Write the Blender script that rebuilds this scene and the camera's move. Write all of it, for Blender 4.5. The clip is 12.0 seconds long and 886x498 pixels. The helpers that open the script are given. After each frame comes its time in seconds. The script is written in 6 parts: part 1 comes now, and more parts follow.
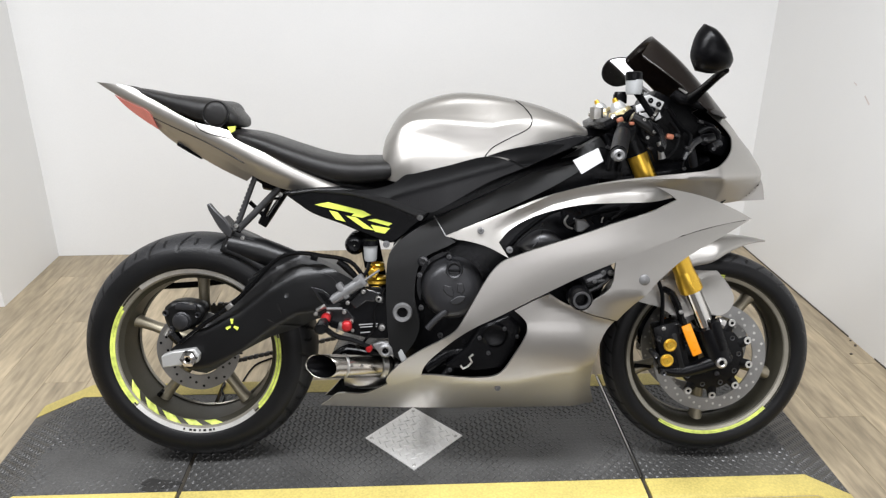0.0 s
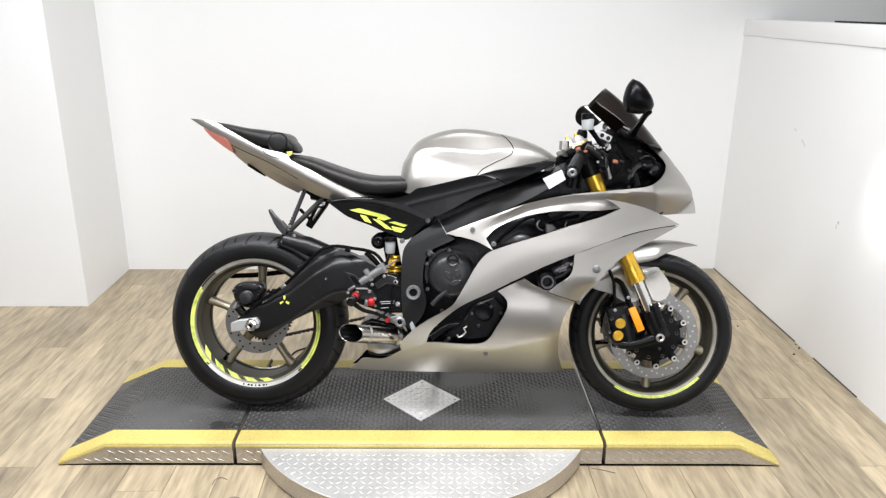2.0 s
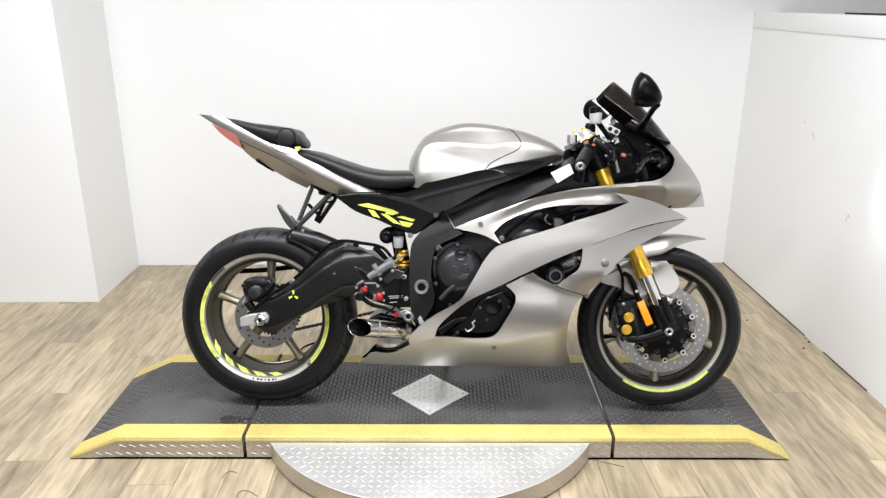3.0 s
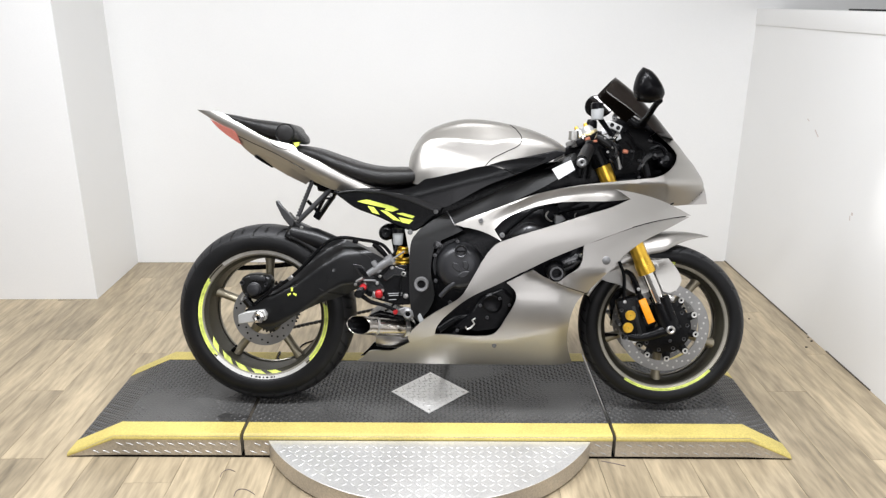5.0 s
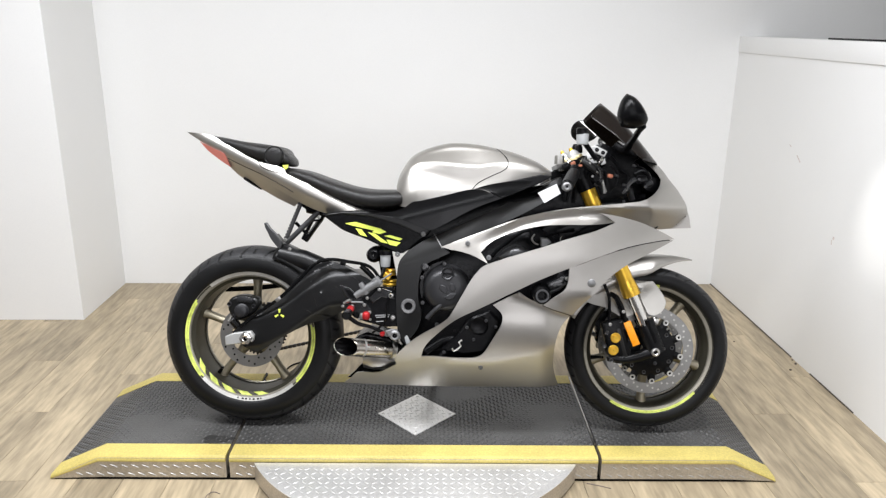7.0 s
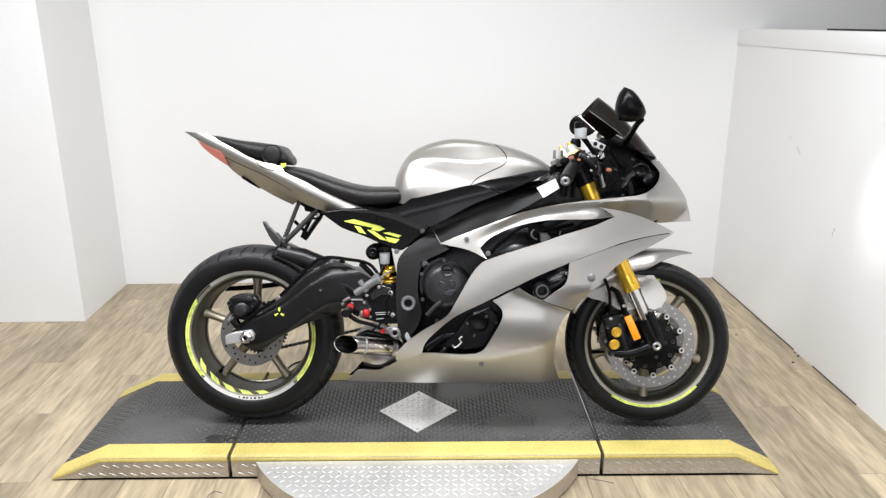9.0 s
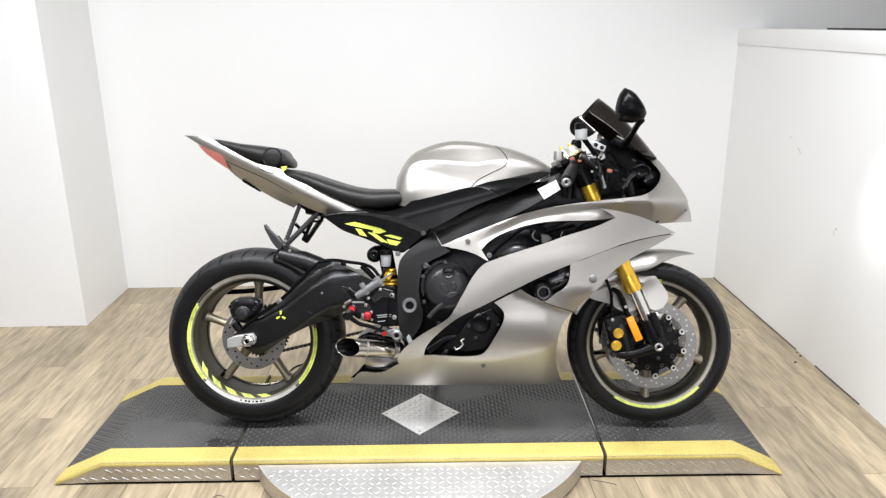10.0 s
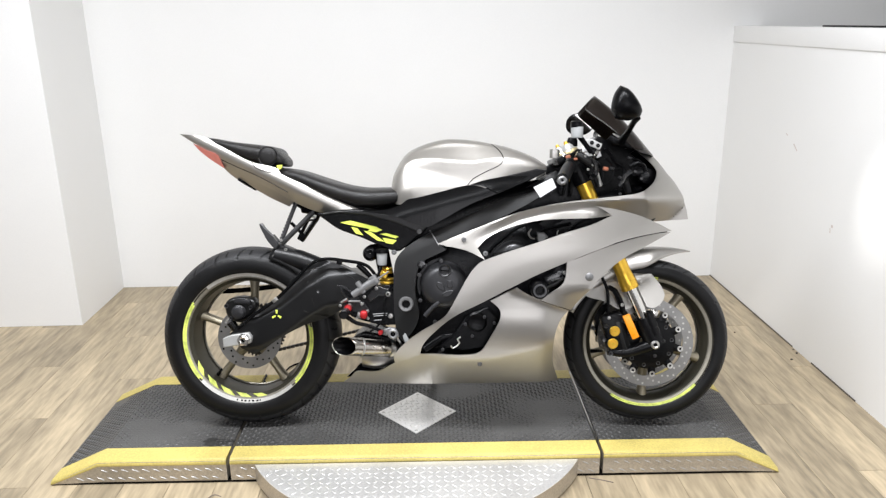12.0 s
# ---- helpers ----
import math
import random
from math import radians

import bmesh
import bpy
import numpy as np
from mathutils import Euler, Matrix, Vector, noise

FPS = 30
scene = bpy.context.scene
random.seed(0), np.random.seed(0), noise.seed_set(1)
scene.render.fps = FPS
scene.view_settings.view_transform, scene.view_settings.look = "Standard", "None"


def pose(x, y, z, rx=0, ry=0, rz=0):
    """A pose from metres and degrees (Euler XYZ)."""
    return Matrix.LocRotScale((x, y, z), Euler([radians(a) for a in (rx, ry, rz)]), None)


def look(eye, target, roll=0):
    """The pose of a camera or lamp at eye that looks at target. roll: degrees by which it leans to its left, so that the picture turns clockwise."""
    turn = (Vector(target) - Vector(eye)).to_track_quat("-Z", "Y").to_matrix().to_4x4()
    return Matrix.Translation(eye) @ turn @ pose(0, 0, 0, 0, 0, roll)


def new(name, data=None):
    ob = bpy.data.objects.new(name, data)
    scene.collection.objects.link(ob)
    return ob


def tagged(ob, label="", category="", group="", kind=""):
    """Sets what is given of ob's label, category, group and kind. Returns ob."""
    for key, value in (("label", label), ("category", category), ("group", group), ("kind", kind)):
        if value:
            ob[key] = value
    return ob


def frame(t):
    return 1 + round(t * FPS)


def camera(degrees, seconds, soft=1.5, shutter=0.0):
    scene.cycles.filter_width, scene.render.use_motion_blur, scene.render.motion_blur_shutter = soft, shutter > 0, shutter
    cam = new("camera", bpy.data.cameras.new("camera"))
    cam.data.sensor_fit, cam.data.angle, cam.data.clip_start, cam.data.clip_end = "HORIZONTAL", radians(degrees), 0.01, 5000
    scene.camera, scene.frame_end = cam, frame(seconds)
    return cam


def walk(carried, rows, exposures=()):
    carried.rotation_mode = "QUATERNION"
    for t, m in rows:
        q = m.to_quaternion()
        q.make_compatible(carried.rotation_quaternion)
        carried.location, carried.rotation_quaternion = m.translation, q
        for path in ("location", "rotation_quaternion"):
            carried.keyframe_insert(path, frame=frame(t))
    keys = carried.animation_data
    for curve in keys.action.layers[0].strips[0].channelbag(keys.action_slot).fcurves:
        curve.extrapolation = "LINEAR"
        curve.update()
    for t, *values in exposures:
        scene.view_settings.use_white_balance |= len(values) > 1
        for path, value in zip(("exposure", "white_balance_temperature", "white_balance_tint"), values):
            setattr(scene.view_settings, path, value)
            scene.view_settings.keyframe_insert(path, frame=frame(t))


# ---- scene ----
cam = camera(61.9, 12.0, soft=1.32)
PATH = [
    (0, (-0.151, -1.807, 1.409), (-0.028, 0.039, 0.65), 0.3),
    (0.1, (-0.121, -1.856, 1.422), (-0.036, -0.015, 0.713), 0.4),
    (0.2, (-0.102, -1.923, 1.425), (-0.027, -0.068, 0.744), 0.9),
    (0.3, (-0.085, -1.986, 1.439), (-0.037, -0.122, 0.764), 1.0),
    (0.4, (-0.073, -2.050, 1.440), (-0.055, -0.175, 0.764), 1.5),
    (0.5, (-0.078, -2.103, 1.454), (-0.075, -0.229, 0.785), 0.7),
    (0.8, (-0.095, -2.246, 1.457), (-0.084, -0.352, 0.820), 0.6),
    (1, (-0.138, -2.332, 1.457), (-0.097, -0.434, 0.825), -0.1),
    (1.2, (-0.142, -2.379, 1.470), (-0.054, -0.470, 0.851), -0.2),
    (1.5, (-0.119, -2.416, 1.466), (-0.047, -0.523, 0.823), -1.0),
    (1.7, (-0.109, -2.412, 1.471), (-0.08, -0.524, 0.806), 0.6),
    (2, (-0.112, -2.425, 1.459), (-0.056, -0.526, 0.833), 0.5),
    (2.2, (-0.101, -2.41, 1.468), (-0.084, -0.528, 0.826), -0.2),
    (2.5, (-0.111, -2.43, 1.456), (-0.086, -0.532, 0.827), -0.1),
    (3, (-0.112, -2.429, 1.456), (-0.078, -0.534, 0.819), 0.1),
    (5, (-0.108, -2.411, 1.443), (-0.077, -0.516, 0.803), 0.2),
    (5.5, (-0.106, -2.409, 1.449), (-0.056, -0.513, 0.817), 0.3),
    (6, (-0.104, -2.416, 1.452), (-0.053, -0.511, 0.844), 0.4),
    (6.5, (-0.095, -2.425, 1.45), (-0.033, -0.517, 0.853), 0.3),
    (7, (-0.1, -2.43, 1.452), (-0.041, -0.519, 0.868), 0.7),
    (9, (-0.09, -2.426, 1.446), (-0.037, -0.516, 0.856), -0.1),
    (9.5, (-0.097, -2.426, 1.45), (-0.048, -0.514, 0.866), 0.0),
    (10, (-0.09, -2.424, 1.447), (-0.04, -0.512, 0.861), -0.5),
    (10.5, (-0.091, -2.422, 1.446), (-0.031, -0.512, 0.858), -0.6),
    (11, (-0.086, -2.423, 1.448), (-0.024, -0.512, 0.861), -0.7),
    (11.5, (-0.086, -2.424, 1.449), (-0.027, -0.512, 0.866), -0.7),
    (12, (-0.087, -2.42, 1.447), (-0.029, -0.51, 0.856), -0.6),
]
EXPOSURES = [(0.0, -0.15), (0.5, -0.08), (1.0, -0.03), (1.5, 0.0), (3.0, 0.05), (5.0, -0.02), (6.0, -0.07), (6.5, -0.1), (7.0, -0.1), (9.0, -0.03), (10.0, 0.03), (12.0, 0.0)]
walk(cam, [(t, look(eye, target, roll)) for t, eye, target, roll in PATH], EXPOSURES)

# ---- world and lamps ----
world = bpy.data.worlds.new("world")
scene.world = world
world.use_nodes = True
world.node_tree.nodes["Background"].inputs[0].default_value = (0.9, 0.95, 1.0, 1)
world.node_tree.nodes["Background"].inputs[1].default_value = 0.35


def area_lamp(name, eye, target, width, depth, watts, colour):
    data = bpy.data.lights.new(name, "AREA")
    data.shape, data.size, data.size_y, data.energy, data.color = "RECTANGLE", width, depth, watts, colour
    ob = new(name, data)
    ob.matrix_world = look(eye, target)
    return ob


area_lamp("ceiling_lamp", (-0.5, -0.7, 2.66), (-0.5, -0.7, 0), 3.4, 0.3, 152, (0.938, 0.956, 1.0))
# Second row is unseen, added further forward as fill.
area_lamp("ceiling_lamp", (-0.5, -3.3, 2.66), (-0.5, -3.3, 0), 3.4, 0.3, 36, (0.938, 0.956, 1.0))
# Unseen fill light added behind the viewpoint to lift the front faces.
area_lamp("front_fill_lamp", (0.4, -4.59, 1.7), (0.1, 0.4, 0.7), 2.8, 1.5, 44, (0.96, 0.952, 1.0))
# Unseen spot added only to throw the bright patch on the half wall.
spot = bpy.data.lights.new("wall_patch_spot", "SPOT")
spot.energy, spot.spot_size, spot.spot_blend, spot.shadow_soft_size, spot.color = 150, radians(9), 0.9, 0.02, (1.0, 0.99, 0.97)
new("wall_patch_spot", spot).matrix_world = look((-0.7, -0.7, 2.6), (1.605, 0.12, 0.80))


# ---- materials ----
def material(name, colour, rough=0.5, metal=0.0, vary=0.12, scale=6.0, fine=120.0, bump=0.0, coat=0.0, rough_vary=0.1, stretch=(1, 1, 1), emit=0.0, random_tint=0.0, spec=0.5, coat_rough=0.12):
    """A surface with stains and grain at two scales, in metres."""
    m = bpy.data.materials.new(name)
    m.use_nodes = True
    nodes, links = m.node_tree.nodes, m.node_tree.links
    b = nodes["Principled BSDF"]
    b.inputs["Metallic"].default_value = metal
    b.inputs["Coat Weight"].default_value = coat
    b.inputs["Specular IOR Level"].default_value = spec
    b.inputs["Coat Roughness"].default_value = coat_rough
    tc, mp = nodes.new("ShaderNodeTexCoord"), nodes.new("ShaderNodeMapping")
    mp.inputs["Scale"].default_value = stretch
    links.new(tc.outputs["Object"], mp.inputs[0])
    if random_tint:
        which, far = nodes.new("ShaderNodeObjectInfo"), nodes.new("ShaderNodeMath")
        far.operation = "MULTIPLY"
        far.inputs[1].default_value = 40.0
        links.new(which.outputs["Random"], far.inputs[0])
        links.new(far.outputs[0], mp.inputs["Location"])
    big, small = nodes.new("ShaderNodeTexNoise"), nodes.new("ShaderNodeTexNoise")
    big.inputs["Scale"].default_value, big.inputs["Detail"].default_value = scale, 4
    small.inputs["Scale"].default_value, small.inputs["Detail"].default_value = fine, 3
    links.new(mp.outputs[0], big.inputs["Vector"])
    links.new(mp.outputs[0], small.inputs["Vector"])
    mix = nodes.new("ShaderNodeMath")
    mix.operation = "MULTIPLY_ADD"
    mix.inputs[1].default_value = 0.5
    links.new(small.outputs[0], mix.inputs[0])
    half = nodes.new("ShaderNodeMath")
    half.operation = "MULTIPLY"
    half.inputs[1].default_value = 0.5
    links.new(big.outputs[0], half.inputs[0])
    links.new(half.outputs[0], mix.inputs[2])
    ramp = nodes.new("ShaderNodeValToRGB")
    lo, hi = [max(0.0, c * (1 - vary)) for c in colour], [min(1.0, c * (1 + vary)) for c in colour]
    ramp.color_ramp.elements[0].position, ramp.color_ramp.elements[0].color = 0.3, (*lo, 1)
    ramp.color_ramp.elements[1].position, ramp.color_ramp.elements[1].color = 0.7, (*hi, 1)
    links.new(mix.outputs[0], ramp.inputs[0])
    out = ramp.outputs[0]
    if random_tint:
        info, hsv, rng = nodes.new("ShaderNodeObjectInfo"), nodes.new("ShaderNodeHueSaturation"), nodes.new("ShaderNodeMapRange")
        rng.inputs["To Min"].default_value, rng.inputs["To Max"].default_value = 1 - random_tint, 1 + random_tint
        links.new(info.outputs["Random"], rng.inputs[0])
        links.new(rng.outputs[0], hsv.inputs["Value"])
        links.new(out, hsv.inputs["Color"])
        out = hsv.outputs[0]
    links.new(out, b.inputs["Base Color"])
    rr = nodes.new("ShaderNodeMapRange")
    rr.inputs["To Min"].default_value, rr.inputs["To Max"].default_value = max(0.02, rough - rough_vary), min(1, rough + rough_vary)
    links.new(big.outputs[0], rr.inputs[0])
    links.new(rr.outputs[0], b.inputs["Roughness"])
    if bump:
        bp = nodes.new("ShaderNodeBump")
        bp.inputs["Strength"].default_value, bp.inputs["Distance"].default_value = bump, 0.002
        links.new(small.outputs[0], bp.inputs["Height"])
        links.new(bp.outputs[0], b.inputs["Normal"])
    if emit:
        b.inputs["Emission Color"].default_value, b.inputs["Emission Strength"].default_value = (*colour, 1), emit
    return m


SILVER = material("silver_paint", (0.41, 0.393, 0.367), 0.41, 0.9, 0.06, 3, 1200, 0.06, 0.3, 0.05, coat_rough=0.07)
COVER = material("cast_cover_grey", (0.026, 0.026, 0.028), 0.36, 0.3, 0.2, 16, 500, 0.2, spec=0.45)
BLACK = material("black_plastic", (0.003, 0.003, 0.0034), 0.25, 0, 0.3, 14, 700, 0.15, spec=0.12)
GLOSS = material("gloss_black", (0.01, 0.01, 0.011), 0.18, 0, 0.2, 10, 400, 0.0, 0.5)
FRAMEPAINT = material("grey_black_frame", (0.005, 0.005, 0.005), 0.31, 0.0, 0.25, 8, 900, 0.1, spec=0.38, rough_vary=0.05)
SWINGPAINT = material("swingarm_black", (0.004, 0.004, 0.0043), 0.33, 0.0, 0.25, 8, 900, 0.1, spec=0.36, rough_vary=0.05)
ENGINE = material("engine_black", (0.0035, 0.0035, 0.004), 0.24, 0.0, 0.3, 20, 500, 0.25, spec=0.16)
TREAD = material("tread_rubber", (0.017, 0.017, 0.018), 0.46, 0, 0.4, 9, 300, 0.4, spec=0.3)
RUBBER = material("tyre_rubber", (0.007, 0.007, 0.0073), 0.38, 0, 0.35, 12, 300, 0.25, spec=0.2)
SEAT = material("seat_vinyl", (0.010, 0.0094, 0.0092), 0.33, 0, 0.25, 10, 700, 0.5, spec=0.34)
CARBON = material("carbon_panel", (0.002, 0.002, 0.0023), 0.18, 0, 0.35, 8, 450, 0.04, spec=0.2, rough_vary=0.04)
ALLOY = material("cast_alloy", (0.44, 0.44, 0.43), 0.4, 0.4, 0.1, 20, 400, 0.1)
# Unseen walls, toned down so that the bodywork reflects less light.
DIMWALL = material("dark_unseen_wall", (0.26, 0.255, 0.25), 0.7, 0, 0.06, 2, 120, 0.05)
SIDEWALL = material("greyed_unseen_wall", (0.34, 0.335, 0.33), 0.7, 0, 0.06, 2, 120, 0.05)
BRONZE = material("bronze_wheel", (0.27, 0.24, 0.175), 0.42, 0.6, 0.14, 10, 300, 0.05)
RIMLIP = material("pale_wheel_metal", (0.60, 0.59, 0.56), 0.34, 0.45, 0.2, 25, 300, 0.05)
RIMGREY = material("grey_wheel_metal", (0.33, 0.31, 0.26), 0.36, 0.6, 0.2, 25, 300, 0.05)
PALEGOLD = material("pale_gold_anodised", (0.74, 0.62, 0.34), 0.3, 0.8, 0.1, 20, 300, 0.02)
COPPER = material("faded_red_anodised", (0.36, 0.13, 0.075), 0.35, 0.4, 0.15, 30, 300, 0.05)
RIMDARK = material("rim_barrel", (0.04, 0.037, 0.027), 0.42, 0.3, 0.25, 10, 300, 0.05, spec=0.3)
CHROME = material("polished_steel", (0.72, 0.70, 0.67), 0.14, 1, 0.08, 15, 300, 0.02, 0, 0.06)
MIRROR = material("mirror_glass", (0.7, 0.7, 0.7), 0.03, 1, 0.02, 15, 300, 0, 0, 0.01)
STEEL = material("brushed_steel", (0.5, 0.49, 0.47), 0.32, 1, 0.12, 15, 600, 0.1)
DISC = material("brake_steel", (0.31, 0.305, 0.295), 0.36, 0.85, 0.12, 20, 500, 0.1)
GOLD = material("gold_anodised", (0.78, 0.48, 0.06), 0.3, 0.85, 0.1, 15, 300, 0.02)
YELLOW = material("fluo_tape", (0.70, 0.80, 0.11), 0.45, 0, 0.06, 20, 300, 0.02)
TAPE = material("worn_fluo_tape", (0.62, 0.70, 0.14), 0.45, 0, 0.4, 22, 70, 0.05, 0, 0.1)
RED = material("red_anodised", (0.42, 0.015, 0.018), 0.35, 0.4, 0.12, 20, 300)
ORANGE = material("orange_reflector", (0.95, 0.31, 0.006), 0.3, 0, 0.1, 60, 400, 0.1, 0.15)
LENS = material("red_lens", (0.78, 0.24, 0.20), 0.2, 0, 0.1, 40, 300, 0.05, 0.6)
SMOKE = material("dark_screen", (0.007, 0.005, 0.004), 0.2, 0, 0.2, 6, 300, 0, 0.08, 0.03, spec=0.35)
GUN = material("gunmetal_tube", (0.075, 0.075, 0.077), 0.33, 0.7, 0.2, 20, 400, 0.1)
JOINT = material("dark_joint_and_dirt", (0.09, 0.075, 0.06), 0.8, 0, 0.4, 20, 200)
WIRE = material("brown_wire", (0.16, 0.13, 0.12), 0.5, 0, 0.2, 40, 300)
CAST = material("dull_cast_grey", (0.19, 0.19, 0.19), 0.42, 0.4, 0.2, 30, 400, 0.15)
PIPE = material("exhaust_steel", (0.44, 0.41, 0.37), 0.22, 1, 0.2, 12, 300, 0.03, 0, 0.06)
CHAIN = material("chain_steel", (0.08, 0.075, 0.07), 0.45, 0.8, 0.3, 40, 400, 0.1)
LIQUID = material("frosted_bottle", (0.36, 0.37, 0.37), 0.35, 0, 0.08, 30, 300)
LABELMAT = material("white_sticker", (0.7, 0.7, 0.7), 0.5, 0, 0.08, 20, 300)
WALLMAT = material("white_wall_paint", (0.82, 0.82, 0.81), 0.55, 0, 0.025, 1.5, 220, 0.06, 0, 0.06)
CEILMAT = material("ceiling_paint", (0.8, 0.8, 0.79), 0.8, 0, 0.03, 2, 120, 0.05)
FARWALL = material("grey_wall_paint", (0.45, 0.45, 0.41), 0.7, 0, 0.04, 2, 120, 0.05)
SCUFF = material("scuffed_paint", (0.62, 0.55, 0.52), 0.6, 0, 0.15, 30, 300)
TRIMMAT = material("white_gloss_trim", (0.84, 0.84, 0.83), 0.35, 0, 0.03, 3, 200)
PLANK = material("oak_vinyl_plank", (0.365, 0.297, 0.198), 0.42, 0, 0.5, 3, 16, 0.05, 0, 0.1, (3.8, 0.5, 1), 0, 0.15)
# Base under the planks; its unseen front stays dark to cut bounced light.
SUBFLOOR = material("dark_unseen_floor", (0.05, 0.045, 0.04), 0.6, 0, 0.2, 5, 60)
MAT = material("rubber_mat", (0.056, 0.055, 0.053), 0.34, 0, 0.6, 5, 160, 0.15, spec=0.55)
PLATE = material("aluminium_tread", (0.74, 0.73, 0.71), 0.33, 0.6, 0.16, 6, 160, 0.12)
PLATEEDGE = material("aluminium_edge", (0.5, 0.46, 0.40), 0.4, 0.6, 0.3, 6, 160, 0.1)
STAIN = material("oily_stain", (0.025, 0.024, 0.023), 0.4, 0, 0.3, 30, 200, 0.2)
STRIPE = material("yellow_rubber", (0.54, 0.44, 0.13), 0.55, 0, 0.3, 5, 160, 0.3)


def ribs(m, pitch, strength):
    """Fine raised ribs across a material."""
    nodes, links = m.node_tree.nodes, m.node_tree.links
    tc, wave, bp = nodes.new("ShaderNodeTexCoord"), nodes.new("ShaderNodeTexWave"), nodes.new("ShaderNodeBump")
    wave.inputs["Scale"].default_value = 6.2832 / (20 * pitch)
    wave.inputs["Distortion"].default_value = 0.6
    bp.inputs["Strength"].default_value, bp.inputs["Distance"].default_value = strength, 0.0015
    links.new(tc.outputs["Object"], wave.inputs["Vector"])
    links.new(wave.outputs["Fac"], bp.inputs["Height"])
    links.new(bp.outputs[0], nodes["Principled BSDF"].inputs["Normal"])


ribs(CARBON, 0.0045, 0.08)

# ---- mesh helpers ----
def finish(name, bm, mat, parent=None, label="", smooth=True, angle=38, bevel=0.0, inner=None):
    bmesh.ops.remove_doubles(bm, verts=bm.verts, dist=1e-5)
    bmesh.ops.recalc_face_normals(bm, faces=bm.faces)
    me = bpy.data.meshes.new(name)
    bm.to_mesh(me)
    bm.free()
    me.materials.append(mat)
    me.materials.append(inner or mat)
    if smooth:
        me.shade_smooth()
        me.set_sharp_from_angle(angle=radians(angle))
    ob = new(name, me)
    if parent:
        ob.parent = parent
    if label:
        ob["label"] = label
    if bevel:
        mod = ob.modifiers.new("bevel", "BEVEL")
        mod.width, mod.segments, mod.limit_method, mod.angle_limit = bevel, 2, "ANGLE", radians(45)
    return ob


def part(name, bm, mat, parent, label="", **kw):
    return finish(name, bm, mat, parent, label, **kw)


def flow(points, steps=4, sharp=50, closed=True):
    """A smooth line through points that keeps the corners sharper than an angle."""
    P = [np.array(p, float) for p in points]
    n = len(P)
    out = []
    for i in range(n if closed else n - 1):
        a, b = P[i], P[(i + 1) % n]
        def tangent(j):
            if not closed and (j == 0 or j == n - 1):
                return P[min(j + 1, n - 1)] - P[max(j - 1, 0)]
            u, v = P[j] - P[j - 1], P[(j + 1) % n] - P[j]
            c = u @ v / (np.linalg.norm(u) * np.linalg.norm(v) + 1e-9)
            return None if c < math.cos(radians(sharp)) else (u + v) / 2
        ta, tb = tangent(i), tangent((i + 1) % n)
        ta = b - a if ta is None else ta
        tb = b - a if tb is None else tb
        length = np.linalg.norm(b - a)
        ta, tb = ta / (np.linalg.norm(ta) + 1e-9) * length, tb / (np.linalg.norm(tb) + 1e-9) * length
        for k in range(steps):
            s = k / steps
            out.append((2 * s**3 - 3 * s**2 + 1) * a + (s**3 - 2 * s**2 + s) * ta + (-2 * s**3 + 3 * s**2) * b + (s**3 - s**2) * tb)
    if not closed:
        out.append(P[-1])
    return out


def shell(outline, sheet, thick=0.006, step=0.03, side=1, steps=4, crease=None):
    """A curved panel: an outline in x and z laid on a sheet y = sheet(x, z), with thickness inwards; its mesh follows a crease z(x)."""
    bm = bmesh.new()
    pts = flow(outline, steps)
    if crease:
        pts = [(p[0], p[1] - crease(p[0])) for p in pts]
    bm.faces.new([bm.verts.new((p[0], 0, p[1])) for p in pts])
    xs, zs = [p[0] for p in pts], [p[1] for p in pts]
    for axis, lo, hi in ((0, min(xs), max(xs)), (2, min(zs), max(zs))):
        k = math.ceil(lo / step) * step
        while k < hi:
            co, no = [0, 0, 0], [0, 0, 0]
            co[axis], no[axis] = k, 1
            bmesh.ops.bisect_plane(bm, geom=bm.verts[:] + bm.edges[:] + bm.faces[:], plane_co=co, plane_no=no, dist=1e-5)
            k += step
    bmesh.ops.triangulate(bm, faces=[f for f in bm.faces if len(f.verts) > 4])
    top = list(bm.verts)
    if crease:
        for v in top:
            v.co.z += crease(v.co.x)
    twin = {v: bm.verts.new((v.co.x, 0, v.co.z)) for v in top}
    faces, rim = list(bm.faces), [e for e in bm.edges if len(e.link_faces) == 1]
    for f in faces:
        bm.faces.new([twin[v] for v in reversed(f.verts)]).material_index = 1
    for e in rim:
        a, b = e.verts
        bm.faces.new([a, b, twin[b], twin[a]])
    for v in top:
        y = sheet(v.co.x, v.co.z)
        v.co.y, twin[v].co.y = side * y, side * min(y + thick, -0.0005)
    return bm


def prism(outline, y0, y1, steps=1, inset=0.0):
    """An outline in x and z, from y0 to y1."""
    bm = bmesh.new()
    pts = flow(outline, steps) if steps > 1 else outline
    a, b = [bm.verts.new((p[0], y0, p[1])) for p in pts], [bm.verts.new((p[0], y1, p[1])) for p in pts]
    bm.faces.new(a)
    bm.faces.new(list(reversed(b)))
    for i in range(len(pts)):
        j = (i + 1) % len(pts)
        bm.faces.new([a[i], b[i], b[j], a[j]])
    return bm


